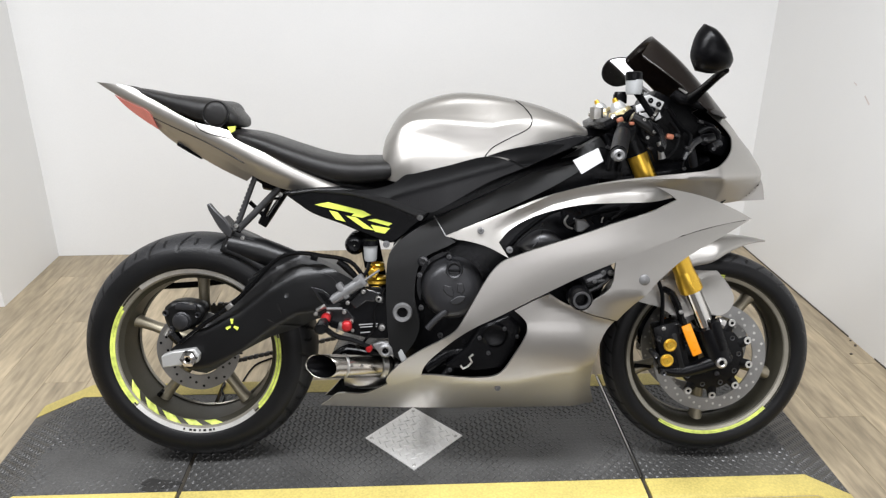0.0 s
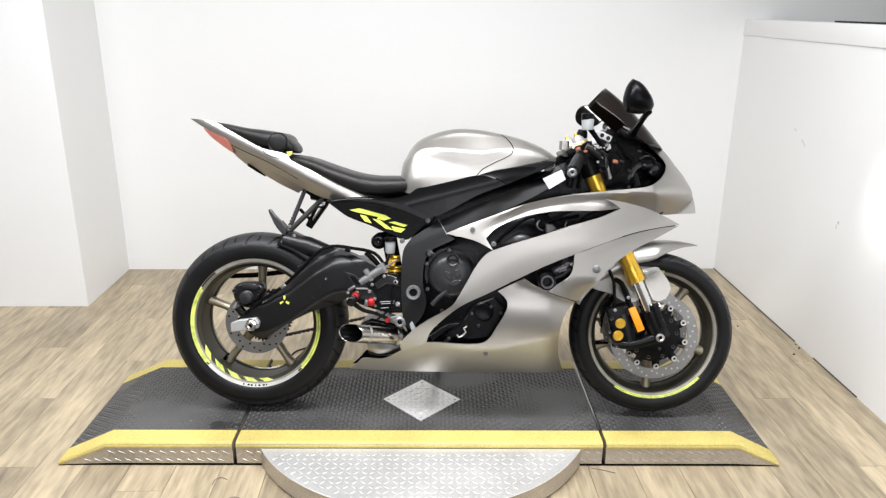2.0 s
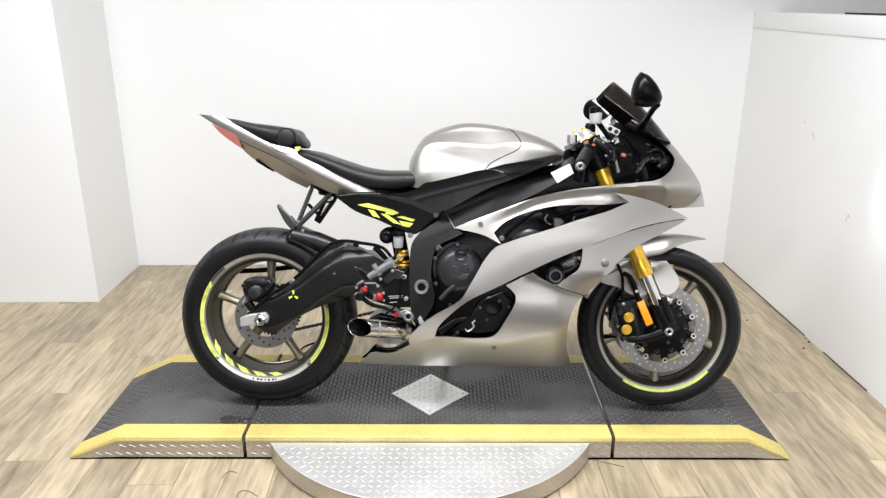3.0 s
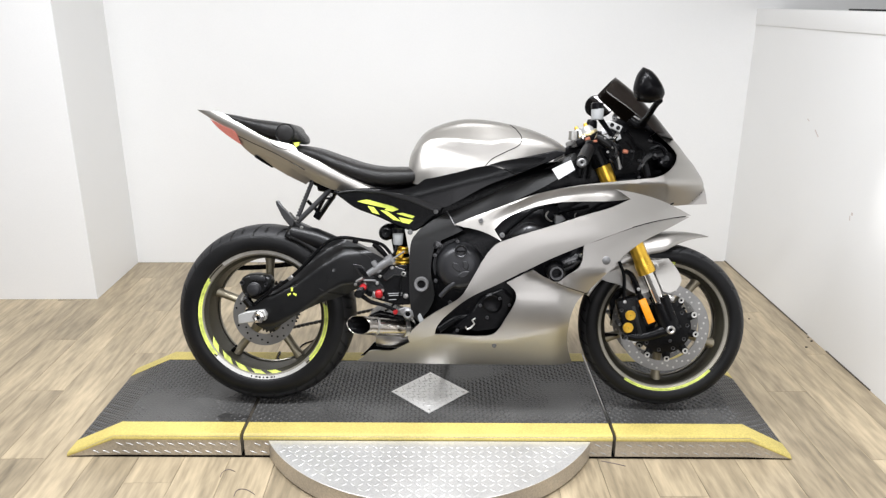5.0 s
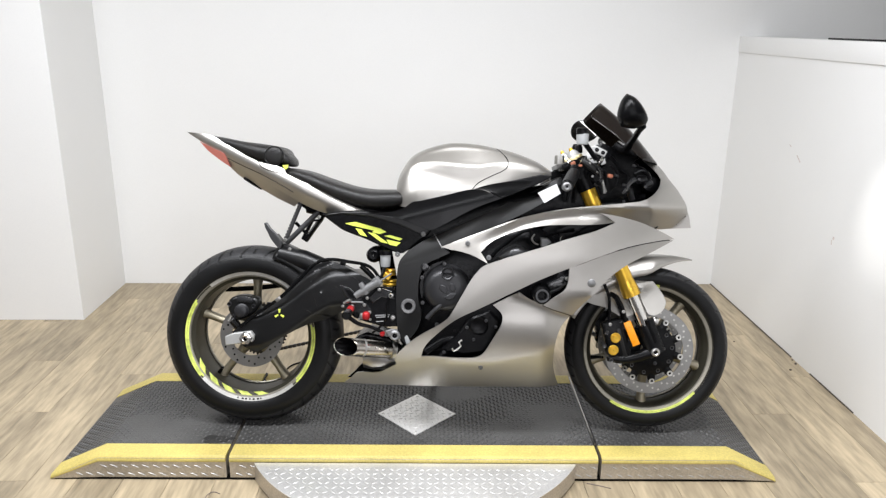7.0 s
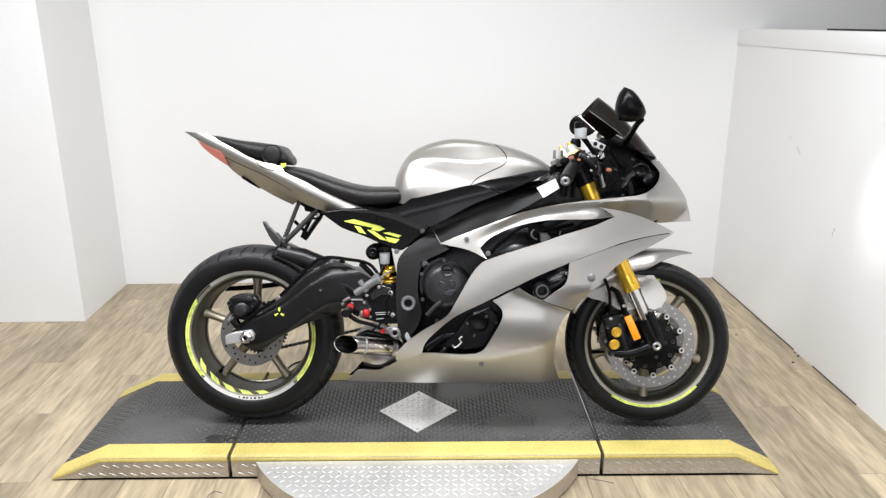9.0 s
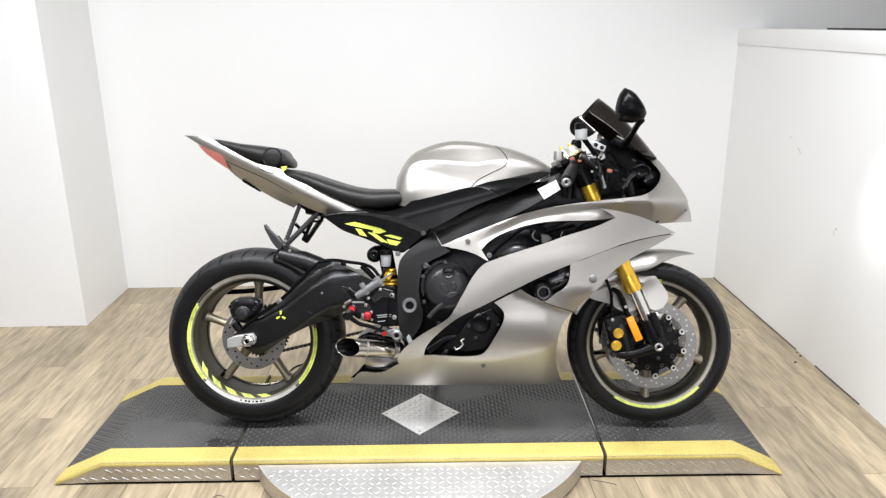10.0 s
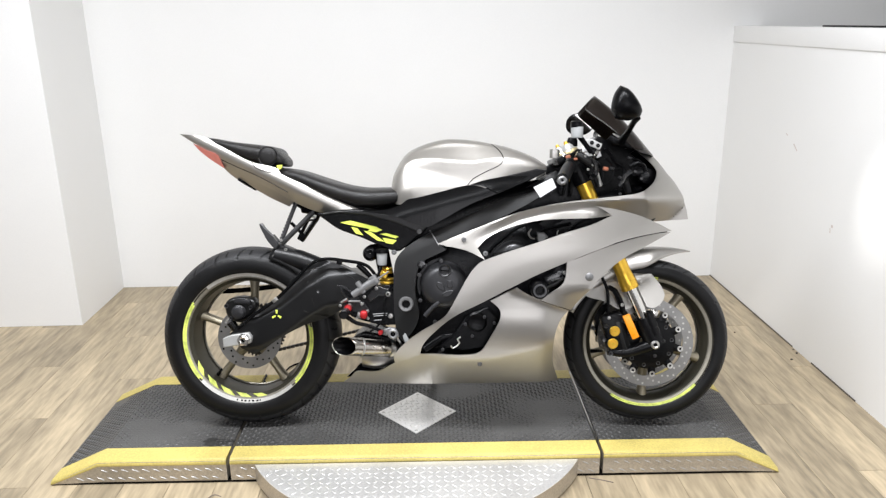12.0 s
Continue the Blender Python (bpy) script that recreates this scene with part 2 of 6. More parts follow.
def lathe(profile, centre, segs=48, start=0.0, end=360.0, axis="y", bm=None):
    """A profile of (radius, along) turned about an axis through centre; closed profile when it ends where it began."""
    bm = bm or bmesh.new()
    whole = abs(end - start) >= 360
    count = segs if whole else segs + 1
    rings = []
    for i in range(count):
        a = radians(start + (end - start) * i / segs)
        ring = []
        for r, h in profile:
            u, v = r * math.cos(a), r * math.sin(a)
            d = {"y": (u, h, v), "z": (u, v, h), "x": (h, u, v)}[axis]
            ring.append(bm.verts.new(Vector(centre) + Vector(d)))
        rings.append(ring)
    for i in range(len(rings) if whole else len(rings) - 1):
        r0, r1 = rings[i], rings[(i + 1) % len(rings)]
        for k in range(len(profile) - 1):
            bm.faces.new([r0[k], r0[k + 1], r1[k + 1], r1[k]])
    if not whole and profile[0] == profile[-1]:
        bm.faces.new(rings[0][:-1])
        bm.faces.new(list(reversed(rings[-1][:-1])))
    return bm


def tube(points, radius, segs=10, bm=None, steps=4, flat=1.0):
    """A round bar along points; radius a number or one for each point."""
    bm = bm or bmesh.new()
    pts = flow(points, steps, 179, False) if steps > 1 and len(points) > 2 else [np.array(p, float) for p in points]
    rad = radius if hasattr(radius, "__len__") else [radius] * len(points)
    rings, up = [], None
    for i, p in enumerate(pts):
        d = Vector(pts[min(i + 1, len(pts) - 1)] - pts[max(i - 1, 0)]).normalized()
        if up is None:
            up = d.orthogonal().normalized() if abs(d.y) > 0.9 else (Vector((0, 1, 0)) - d * d.y).normalized()
        up = (up - d * up.dot(d)).normalized()
        w = d.cross(up)
        f = i / max(1, len(pts) - 1) * (len(rad) - 1)
        k = min(int(f), len(rad) - 2) if len(rad) > 1 else 0
        r = rad[k] + (rad[min(k + 1, len(rad) - 1)] - rad[k]) * (f - k)
        rings.append([bm.verts.new(Vector(p) + r * (flat * math.cos(6.28318 * j / segs) * up + math.sin(6.28318 * j / segs) * w)) for j in range(segs)])
    for a, b in zip(rings, rings[1:]):
        for j in range(segs):
            bm.faces.new([a[j], a[(j + 1) % segs], b[(j + 1) % segs], b[j]])
    bm.faces.new(rings[0])
    bm.faces.new(list(reversed(rings[-1])))
    return bm


def block(centre, size, turn=(0, 0, 0), bevel=0.004, bm=None, taper=1.0):
    """A box with rounded edges; taper narrows its top."""
    own = bmesh.new()
    bmesh.ops.create_cube(own, size=1)
    for v in own.verts:
        if v.co.z > 0:
            v.co.x, v.co.y = v.co.x * taper, v.co.y * taper
        v.co = Vector((v.co.x * size[0], v.co.y * size[1], v.co.z * size[2]))
    if bevel:
        bmesh.ops.bevel(own, geom=own.edges[:], offset=min(bevel, min(size) * 0.45), segments=2, profile=0.6, affect="EDGES")
    own.transform(pose(*centre, *turn))
    if bm is None:
        return own
    me = bpy.data.meshes.new("scratch")
    own.to_mesh(me)
    own.free()
    bm.from_mesh(me)
    bpy.data.meshes.remove(me)
    return bm


def between(secs, count):
    """Sections spaced finely along a smooth line through the given ones."""
    return flow(secs, count, 179, False)


def loft(secs, n=28, power=2.4, count=4, pinch=0.0):
    """A body along x through sections (x, z low, z high, half width)."""
    bm = bmesh.new()
    rings = []
    for x, lo, hi, hw in between(secs, count):
        c, h = (lo + hi) / 2, max(0.001, (hi - lo) / 2)
        ring = []
        for k in range(n):
            a = 6.2831853 * k / n
            s, q = math.sin(a), math.cos(a)
            y = math.copysign(abs(q) ** (2 / power), q) * max(hw, 0.001)
            z = math.copysign(abs(s) ** (2 / power), s) * h
            y *= 1 - pinch * max(0, z / h)
            ring.append(bm.verts.new((x, y, c + z)))
        rings.append(ring)
    for a, b in zip(rings, rings[1:]):
        for k in range(n):
            bm.faces.new([a[k], a[(k + 1) % n], b[(k + 1) % n], b[k]])
    bm.faces.new(rings[0])
    bm.faces.new(list(reversed(rings[-1])))
    return bm


def bolt(name, x, y, z, r, parent, mat, side=-1, hollow=True):
    """A round bolt head that faces the side."""
    d = side * r
    prof = [(0.001, d * 0.3), (r * 0.45, d * 0.3), (r * 0.5, d * 0.75), (r * 0.85, d * 0.7), (r, d * 0.45), (r, -d * 0.4)] if hollow else [(0.001, d * 0.8), (r * 0.6, d * 0.7), (r, d * 0.3), (r, -d * 0.4)]
    return part(name, lathe(prof, (x, y, z), 14), mat, parent)


def puff(outline, y0, height, steps=3, rings=6, side=-1):
    """A pillow on an outline in x and z: flat at y0, bulging by height to the side."""
    pts = flow(outline, steps)
    c = sum(pts) / len(pts)
    bm = bmesh.new()
    rows = []
    for k in range(rings):
        a = 1.5708 * k / rings
        rows.append([bm.verts.new((c[0] + (p[0] - c[0]) * math.cos(a), y0 + side * height * math.sin(a), c[1] + (p[1] - c[1]) * math.cos(a))) for p in pts])
    tip = bm.verts.new((c[0], y0 + side * height, c[1]))
    n = len(pts)
    for p, q in zip(rows, rows[1:]):
        for j in range(n):
            bm.faces.new([p[j], p[(j + 1) % n], q[(j + 1) % n], q[j]])
    for j in range(n):
        bm.faces.new([rows[-1][j], rows[-1][(j + 1) % n], tip])
    bm.faces.new(list(reversed(rows[0])))
    return bm


# ---- sheets of the bodywork ----
def clamp(v, a=0.0, b=1.0):
    return max(a, min(b, v))


def soft(v, r=0.004):
    """v where it is positive, else 0, with a rounded bend."""
    return 0.5 * (math.sqrt(v * v + r * r) + v)


def fairing_half(x, z):
    """Half the width of the fairing at a station of the motorcycle."""
    w = 0.236
    if x > 0.3:
        w *= math.sqrt(max(0.06, 1 - ((x - 0.3) / 0.6) ** 2))
    if x < 0.0:
        w -= 0.18 * (-x)
    w *= 1 - 0.9 * clamp((0.43 - z) / 0.35) ** 1.5
    t = clamp((z - 0.6) / 0.3)
    w *= 1 - 0.2 * t * t * (3 - 2 * t)
    return w


def blade_line(x):
    """Height of the middle of the upper side fairing."""
    return float(np.interp(x, (-0.15, -0.05, 0.06, 0.18, 0.36, 0.54, 0.7), (0.293, 0.363, 0.478, 0.560, 0.632, 0.688, 0.697)))


def blade_sheet(x, z):
    h = z - blade_line(x)
    return -fairing_half(x, z) - 0.016 + 0.09 * soft(-h, 0.03) + 0.05 * soft(h, 0.03)


def lower_sheet(x, z, ridge=0.008):
    bulge = 0.006 * math.exp(-((x - 0.24 - 0.5 * (z - 0.4)) ** 2) / 0.012 - (z - 0.37) ** 2 / 0.008)
    hollow = 0.003 * math.exp(-((x - 0.3) ** 2) / 0.03 - (z - 0.27) ** 2 / 0.004)
    seam = z - (0.474 - 0.36 * (x - 0.30))
    lip = ridge * math.exp(-(seam / 0.01) ** 2)
    front = 0.5 * soft(x - 0.318, 0.016) * clamp((0.50 - z) / 0.08)
    fold = float(np.interp(x, (-0.1, 0.15, 0.34), (0.262, 0.268, 0.33)))
    above, below = clamp((0.43 - z) / (0.43 - fold)), clamp((z - 0.15) / (fold - 0.15))
    belly = 0.032 * clamp((x + 0.1) / 0.15) * max(0.0, 0.5 * (above + below - math.sqrt((above - below) ** 2 + 0.01)))
    return -fairing_half(x, z) + 0.018 - bulge + hollow - lip + front - belly


def cowl_crease(x):
    """Height of the ridge along the side of the cowl."""
    return float(np.interp(x, (0.0, 0.05, 0.11, 0.16, 0.235, 0.307, 0.38, 0.45, 0.52, 0.9), (0.660, 0.678, 0.698, 0.716, 0.748, 0.765, 0.775, 0.781, 0.784, 0.783)))


def cheek_sheet(x, z):
    """The side of the cowl: a ridge, a hollow below it and a lip that flares out to the air intake."""
    h = z - cowl_crease(x)
    depth = clamp((x - 0.06) / 0.14)
    depth = depth * depth * (3 - 2 * depth)
    dip = 0.5 * soft(h, 0.003) + depth * (1.1 * soft(-h, 0.003) - 1.9 * soft(-h - 0.025, 0.005)) - (1 - depth) * 0.16 * soft(-h)
    return -fairing_half(x, z) + 0.014 + dip


def nose_sheet(x, z):
    front = float(np.interp(z, (0.61, 0.71, 0.757, 0.803, 0.845, 0.874, 0.912, 0.944, 0.975), (0.745, 0.835, 0.826, 0.806, 0.781, 0.758, 0.728, 0.697, 0.662)))
    w = 0.195 * clamp((front - x) / 0.17) ** 0.6
    under = 0.783 - z
    tuck = clamp((x - 0.44) / 0.12) * 0.5 * (math.sqrt(under * under + 0.00006) + under) * 1.6
    return min(-0.001, -w + tuck + 0.25 * max(0.0, -under))


def cowl_sheet(x, z):
    f = clamp((x - 0.41) / 0.19)
    f = f * f * (3 - 2 * f)
    return cheek_sheet(x, z) * (1 - f) + nose_sheet(x, z) * f


def tail_sheet(x, z):
    crease = 0.996 - 0.47 * (x + 0.865)
    w = 0.008 + 0.112 * clamp((x + 0.93) / 0.42) ** 0.8
    h = z - crease
    bend = math.sqrt(h * h + 0.00012) - 0.011
    return -max(0.006, w - bend * (0.65 - 0.1 * clamp(h / 0.02, -1, 1)))


def tray_sheet(x, z):
    crease = 0.968 - 0.47 * (x + 0.865)
    return min(-0.004, tail_sheet(x, crease) + 0.002 + 0.9 * max(0.0, crease - z))


def panel_sheet(x, z):
    h = z - (0.775 + 0.28 * x)
    return -0.176 + 0.05 * clamp((x + 0.02) / 0.4) + 0.12 * (math.sqrt(h * h + 0.0002) + h)


def frame_sheet(x, z):
    h = z - 0.642 - 0.412 * x
    fore = x - 0.075 - 0.75 * (z - 0.7)
    return -0.165 + 0.06 * clamp((x + 0.02) / 0.4) + 0.1 * clamp(fore, 0, 0.06) + 0.2 * (math.sqrt(h * h + 0.00008) + h)


def tail_crease(x):
    return 0.996 - 0.47 * (x + 0.865)


def frame_crease(x):
    return 0.642 + 0.412 * x


def swing_sheet(x, z):
    mid = float(np.interp(x, (-0.70, -0.63, -0.55, -0.47, -0.40, -0.30, -0.2), (0.335, 0.345, 0.385, 0.447, 0.487, 0.497, 0.500)))
    h = z - mid
    return -0.15 + min(0.045, 0.9 * soft(abs(h) - 0.046, 0.0015) + 0.04 * max(0.0, h))


# ---- the room ----
BACK, LEFT, JOG, RIGHT, TOP = 1.63, -1.80, 1.08, 1.605, 2.7


def slab(name, lo, hi, mat, bevel=0.0):
    c = [(a + b) / 2 for a, b in zip(lo, hi)]
    return finish(name, block(c, [b - a for a, b in zip(lo, hi)], bevel=bevel), mat, smooth=bevel > 0)


tagged(slab("wall_back", (LEFT - 0.1, BACK, 0), (4.2, BACK + 0.12, TOP), WALLMAT), "plain white painted wall behind the motorcycle", "wall", kind="structure")
tagged(slab("wall_side", (LEFT - 0.12, JOG, 0), (LEFT, BACK, TOP), WALLMAT), "short white return wall at the corner", "wall", kind="structure")
tagged(slab("wall_front_left", (-3.4, JOG, 0), (LEFT - 0.12, JOG + 0.12, TOP), WALLMAT), "white painted wall beside the corner", "wall", kind="structure")
tagged(slab("wall_left", (-3.52, -4.6, 0), (-3.4, JOG + 0.12, TOP), SIDEWALL), "unseen side wall, greyed to cut reflected light", "wall", kind="structure")
# Unseen wall; its opening is added to hold the fill lamp.
bm = bmesh.new()
for x0, x1, z0, z1 in ((-3.52, -0.9, 0, TOP), (1.7, 4.2, 0, TOP), (-0.9, 1.7, 0, 1.05), (-0.9, 1.7, 2.35, TOP)):
    block(((x0 + x1) / 2, -4.66, (z0 + z1) / 2), (x1 - x0, 0.12, z1 - z0), bevel=0, bm=bm)
tagged(finish("wall_behind", bm, DIMWALL, smooth=False), "unseen wall, toned dark to dim reflections, with an opening added for the fill lamp", "wall", kind="structure")
tagged(slab("wall_half", (RIGHT, -4.6, 0), (RIGHT + 0.12, BACK, 1.322), WALLMAT), "white painted half-height wall, lightly scuffed", "wall", kind="structure")
tagged(slab("trim_ledge", (RIGHT - 0.006, -4.6, 1.322), (RIGHT + 0.14, BACK, 1.405), TRIMMAT, 0.004), "white wooden cap along the half wall", "trim", kind="structure")
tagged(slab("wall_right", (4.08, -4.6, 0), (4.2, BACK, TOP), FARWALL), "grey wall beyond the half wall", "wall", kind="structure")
tagged(slab("ceiling", (-3.52, -4.72, TOP), (4.2, BACK + 0.12, TOP + 0.1), CEILMAT), "white ceiling", "ceiling", kind="structure")
floor = tagged(slab("floor", (-3.52, -4.72, -0.08), (4.2, BACK + 0.12, -0.004), SUBFLOOR), "light oak vinyl plank floor", "floor", kind="structure")
tagged(slab("rubber_strip", (RIGHT + 0.0, -1.2, 1.406), (RIGHT + 0.02, 0.75, 1.413), BLACK, 0.002), "thin black strip lying on the wall cap", "strip")

# ---- the ramp platform ----
DECK = 0.086
RAMP = new("platform")
RAMP.matrix_world = pose(-0.115, -0.02, 0, 0, 0, -1.0)
tagged(RAMP, "motorcycle turntable ramp, black rubber mat with yellow edges", "platform")
X0, X1, XA, XB = -1.198, 1.203, -1.035, 1.056      # ends on the floor, ends of the flat deck
G0, G1 = -0.613, 0.612                             # gaps between the three sections
Y0, Y1 = -0.29, 0.315


def deck_height(x):
    return 0.012 + (DECK - 0.012) * clamp((x - X0) / (XA - X0)) * clamp((X1 - x) / (X1 - XB))


def ramp_section(name, xs, mat):
    """A section of the ramp: its profile along x between the front and back edges."""
    bm = bmesh.new()
    prof = [(x, max(0.004, deck_height(x) - 0.004)) for x in xs]
    low = [(x, min(0.010, z * 0.5)) for x, z in reversed(prof)]
    pts = prof + low
    a, b = [bm.verts.new((x, Y0, z)) for x, z in pts], [bm.verts.new((x, Y1, z)) for x, z in pts]
    bm.faces.new(a)
    bm.faces.new(list(reversed(b)))
    for i in range(len(pts)):
        j = (i + 1) % len(pts)
        bm.faces.new([a[i], b[i], b[j], a[j]])
    return part(name, bm, mat, RAMP, "aluminium tread plate side", smooth=False)


def deck_sheet(xs, y0, y1, lift, bm):
    """A thin sheet that lies on the deck along stations xs."""
    rows = []
    for x in xs:
        z = max(0.002, deck_height(x))
        rows.append([bm.verts.new((x, y0, z - 0.004)), bm.verts.new((x, y0, z + lift)), bm.verts.new((x, y1, z + lift)), bm.verts.new((x, y1, z - 0.004))])
    for p, q in zip(rows, rows[1:]):
        for k in range(4):
            bm.faces.new([p[k], p[(k + 1) % 4], q[(k + 1) % 4], q[k]])
    bm.faces.new(rows[0])
    bm.faces.new(list(reversed(rows[-1])))
    return bm


def edge_stripe(xs, side):
    """A yellow rubber strip whose outer edge folds down over the side of the deck."""
    bm = bmesh.new()
    y = Y0 if side < 0 else Y1
    rows = []
    for x in xs:
        z = deck_height(x)
        drop = min(0.017, z - 0.003)
        prof = ((0.075, -0.004), (0.075, 0.003), (0.012, 0.003), (0.003, 0.0005), (-0.003, -0.7 * drop), (-0.002, -drop), (0.003, -drop))
        rows.append([bm.verts.new((x, y - side * u, z + h)) for u, h in prof])
    for p, q in zip(rows, rows[1:]):
        for k in range(7):
            bm.faces.new([p[k], p[(k + 1) % 7], q[(k + 1) % 7], q[k]])
    bm.faces.new(rows[0])
    bm.faces.new(list(reversed(rows[-1])))
    return bm


def lozenges(spots, long, wide, high):
    """Raised tread marks: (x, y, z, slope, turn, how tall) each a low faceted lozenge."""
    verts, faces = [], []
    for x, y, z, slope, turn, *tall in spots:
        c, s, k = math.cos(turn), math.sin(turn), len(verts)
        for u, v, h in ((-long, 0, 0), (0, -wide, 0), (long, 0, 0), (0, wide, 0), (-long * 0.45, 0, high), (long * 0.45, 0, high)):
            dx = c * u - s * v
            verts.append((x + dx, y + s * u + c * v, z + h * (tall[0] if tall else 1.0) + slope * dx))
        faces += [(k, k + 1, k + 4), (k + 1, k + 5, k + 4), (k + 1, k + 2, k + 5), (k + 2, k + 3, k + 5), (k + 3, k + 4, k + 5), (k + 3, k, k + 4)]
    me = bpy.data.meshes.new("tread_marks")
    me.from_pydata(verts, [], faces)
    return me


def marks(name, me, mat, parent):
    me.materials.append(mat)
    ob = new(name, me)
    ob.parent = parent
    ob["kind"] = "stuff"
    return ob


# Black slab paints the shadow line along the foot of the ramp.
part('ramp_base_shade', block((0, (Y0 + Y1) / 2, 0.005), (X1 - X0 - 0.03, Y1 - Y0 - 0.006, 0.010), bevel=0), BLACK, RAMP, 'black strip for the shade under the ramp', smooth=False)
SECTIONS = ((X0, XA, G0 - 0.006), (G0 + 0.006, G1 - 0.006), (G1 + 0.006, XB, X1))
for xs in SECTIONS:
    ramp_section("ramp_section", xs, PLATEEDGE)
    part("rubber_mat", deck_sheet(xs, Y0 + 0.075, Y1 - 0.075, 0.0015, bmesh.new()), MAT, RAMP, "worn black rubber mat with tread pattern", smooth=False)
    for side in (-1, 1):
        part("edge_stripe", edge_stripe(xs, side), STRIPE, RAMP, "yellow rubber safety edge", angle=50)
part("joint_strip", block((G1, 0.05, DECK - 0.003), (0.005, 0.5, 0.008), bevel=0.001), STEEL, RAMP, "bright metal strip in the joint of the deck")

pitch = 0.0146
random.seed(5)
spots = []
for i in range(int((X1 - X0) / pitch)):
    for j in range(int((Y1 - Y0 - 0.15) / pitch)):
        x, y = X0 + 0.012 + i * pitch, Y0 + 0.083 + j * pitch
        if min(abs(x - G0), abs(x - G1)) < 0.011 or abs(x) + abs(y - 0.0) < 0.15:
            continue
        wear = noise.noise(Vector((x * 3.1, y * 5.0, 4.2))) + 0.5 * noise.noise(Vector((x * 9.0, y * 11.0, 1.0))) + random.uniform(-0.1, 0.1)
        tall = 1.0 - 0.85 * clamp((wear + 0.05) / 0.55)
        slope = 0 if XA < x < XB else (DECK / (XA - X0) if x < XA else -DECK / (X1 - XB))
        spots.append((x, y, deck_height(x) + 0.0014, slope, radians(45 if (i + j) % 2 else -45), tall))
marks("mat_tread", lozenges(spots, 0.0086, 0.0032, 0.0028), MAT, RAMP)

# plate diamond let into the mat
bm = bmesh.new()
diamond = [(-0.14, -0.008), (0.0, -0.156), (0.142, -0.008), (0.0, 0.14)]
lo, hi = [bm.verts.new((x, y, DECK + 0.0005)) for x, y in diamond], [bm.verts.new((x, y, DECK + 0.0045)) for x, y in diamond]
bm.faces.new(hi)
for i in range(4):
    bm.faces.new([lo[i], lo[(i + 1) % 4], hi[(i + 1) % 4], hi[i]])
plate = part("cover_plate", bm, PLATE, RAMP, "bright aluminium tread plate diamond", smooth=False)
spots = []
for i in range(-9, 10):
    for j in range(-9, 10):
        x, y = i * 0.0195, j * 0.0195
        if abs(x) / 0.141 + abs(y) / 0.148 < 0.9:
            spots.append((x, y - 0.008, DECK + 0.0045, 0, radians(20 if (i + j) % 2 else 110)))
marks("plate_tread", lozenges(spots, 0.0125, 0.0028, 0.0020), PLATE, RAMP)
for x, y in ((-0.122, -0.008), (0.122, -0.008), (0, -0.136), (0, 0.12)):
    part("screw", lathe([(0.0005, 0.0015), (0.004, 0.0012), (0.0055, 0)], (x, y, DECK + 0.0045), 10, axis="z"), STEEL, RAMP)

# side plates and their tread marks
spots_side = []
bm = bmesh.new()
for xs in SECTIONS:
    k = xs[0] + 0.03
    while k < xs[-1] - 0.02:
        h = deck_height(k)
        for z in (0.022, 0.052):
            if z < h - 0.022 and not (-0.53 < k < 0.53):
                spots_side.append((k + (0.014 if z > 0.03 else 0), z))
        k += 0.034
verts, faces = [], []
for x, z in spots_side:
    k = len(verts)
    for u, v, h in ((-0.013, 0.0062, 0), (-0.003, -0.001, 0), (0.013, -0.0062, 0), (0.003, 0.001, 0), (-0.006, 0.0028, 0.0017), (0.006, -0.0028, 0.0017)):
        verts.append((x + u, Y0 - h - 0.0003, z + v))
    faces += [(k, k + 1, k + 4), (k + 1, k + 5, k + 4), (k + 1, k + 2, k + 5), (k + 2, k + 3, k + 5), (k + 3, k + 4, k + 5), (k + 3, k, k + 4)]
me = bpy.data.meshes.new("side_tread")
me.from_pydata(verts, [], faces)
marks("side_tread", me, ALLOY, RAMP)

# oily patch on the mat beside the gap
bm = bmesh.new()
rim = []
for k in range(28):
    a = 6.2832 * k / 28
    r = 1 + 0.22 * math.sin(3 * a + 1) + 0.12 * math.sin(7 * a)
    rim.append(bm.verts.new((-0.675 + 0.048 * r * math.cos(a), -0.185 + 0.024 * r * math.sin(a), DECK + 0.0028)))
bm.faces.new(rim)
mod = part("mat_stain", bm, STAIN, RAMP, "dark oily stain on the mat", smooth=False).modifiers.new("thickness", "SOLIDIFY")
mod.thickness, mod.offset = 0.0012, -1

# turntable disc in front of the ramp
DX, DY, DR, DZ = 0.004, -0.012, 0.6, DECK - 0.016


def disc_slice(radius, z0, z1):
    """The part of a round plate that stands out before the ramp."""
    bm = bmesh.new()
    a0 = math.asin((Y0 - 0.005 - DY) / radius)
    arc = [(DX + radius * math.cos(a), DY + radius * math.sin(a)) for a in [a0 - (math.pi + 2 * a0) * k / 96 for k in range(97)]]
    lo, hi = [bm.verts.new((x, y, z0)) for x, y in arc], [bm.verts.new((x, y, z1)) for x, y in arc]
    bm.faces.new(list(reversed(hi)))
    bm.faces.new(lo)
    for i in range(len(arc)):
        j = (i + 1) % len(arc)
        bm.faces.new([lo[i], lo[j], hi[j], hi[i]])
    return bm


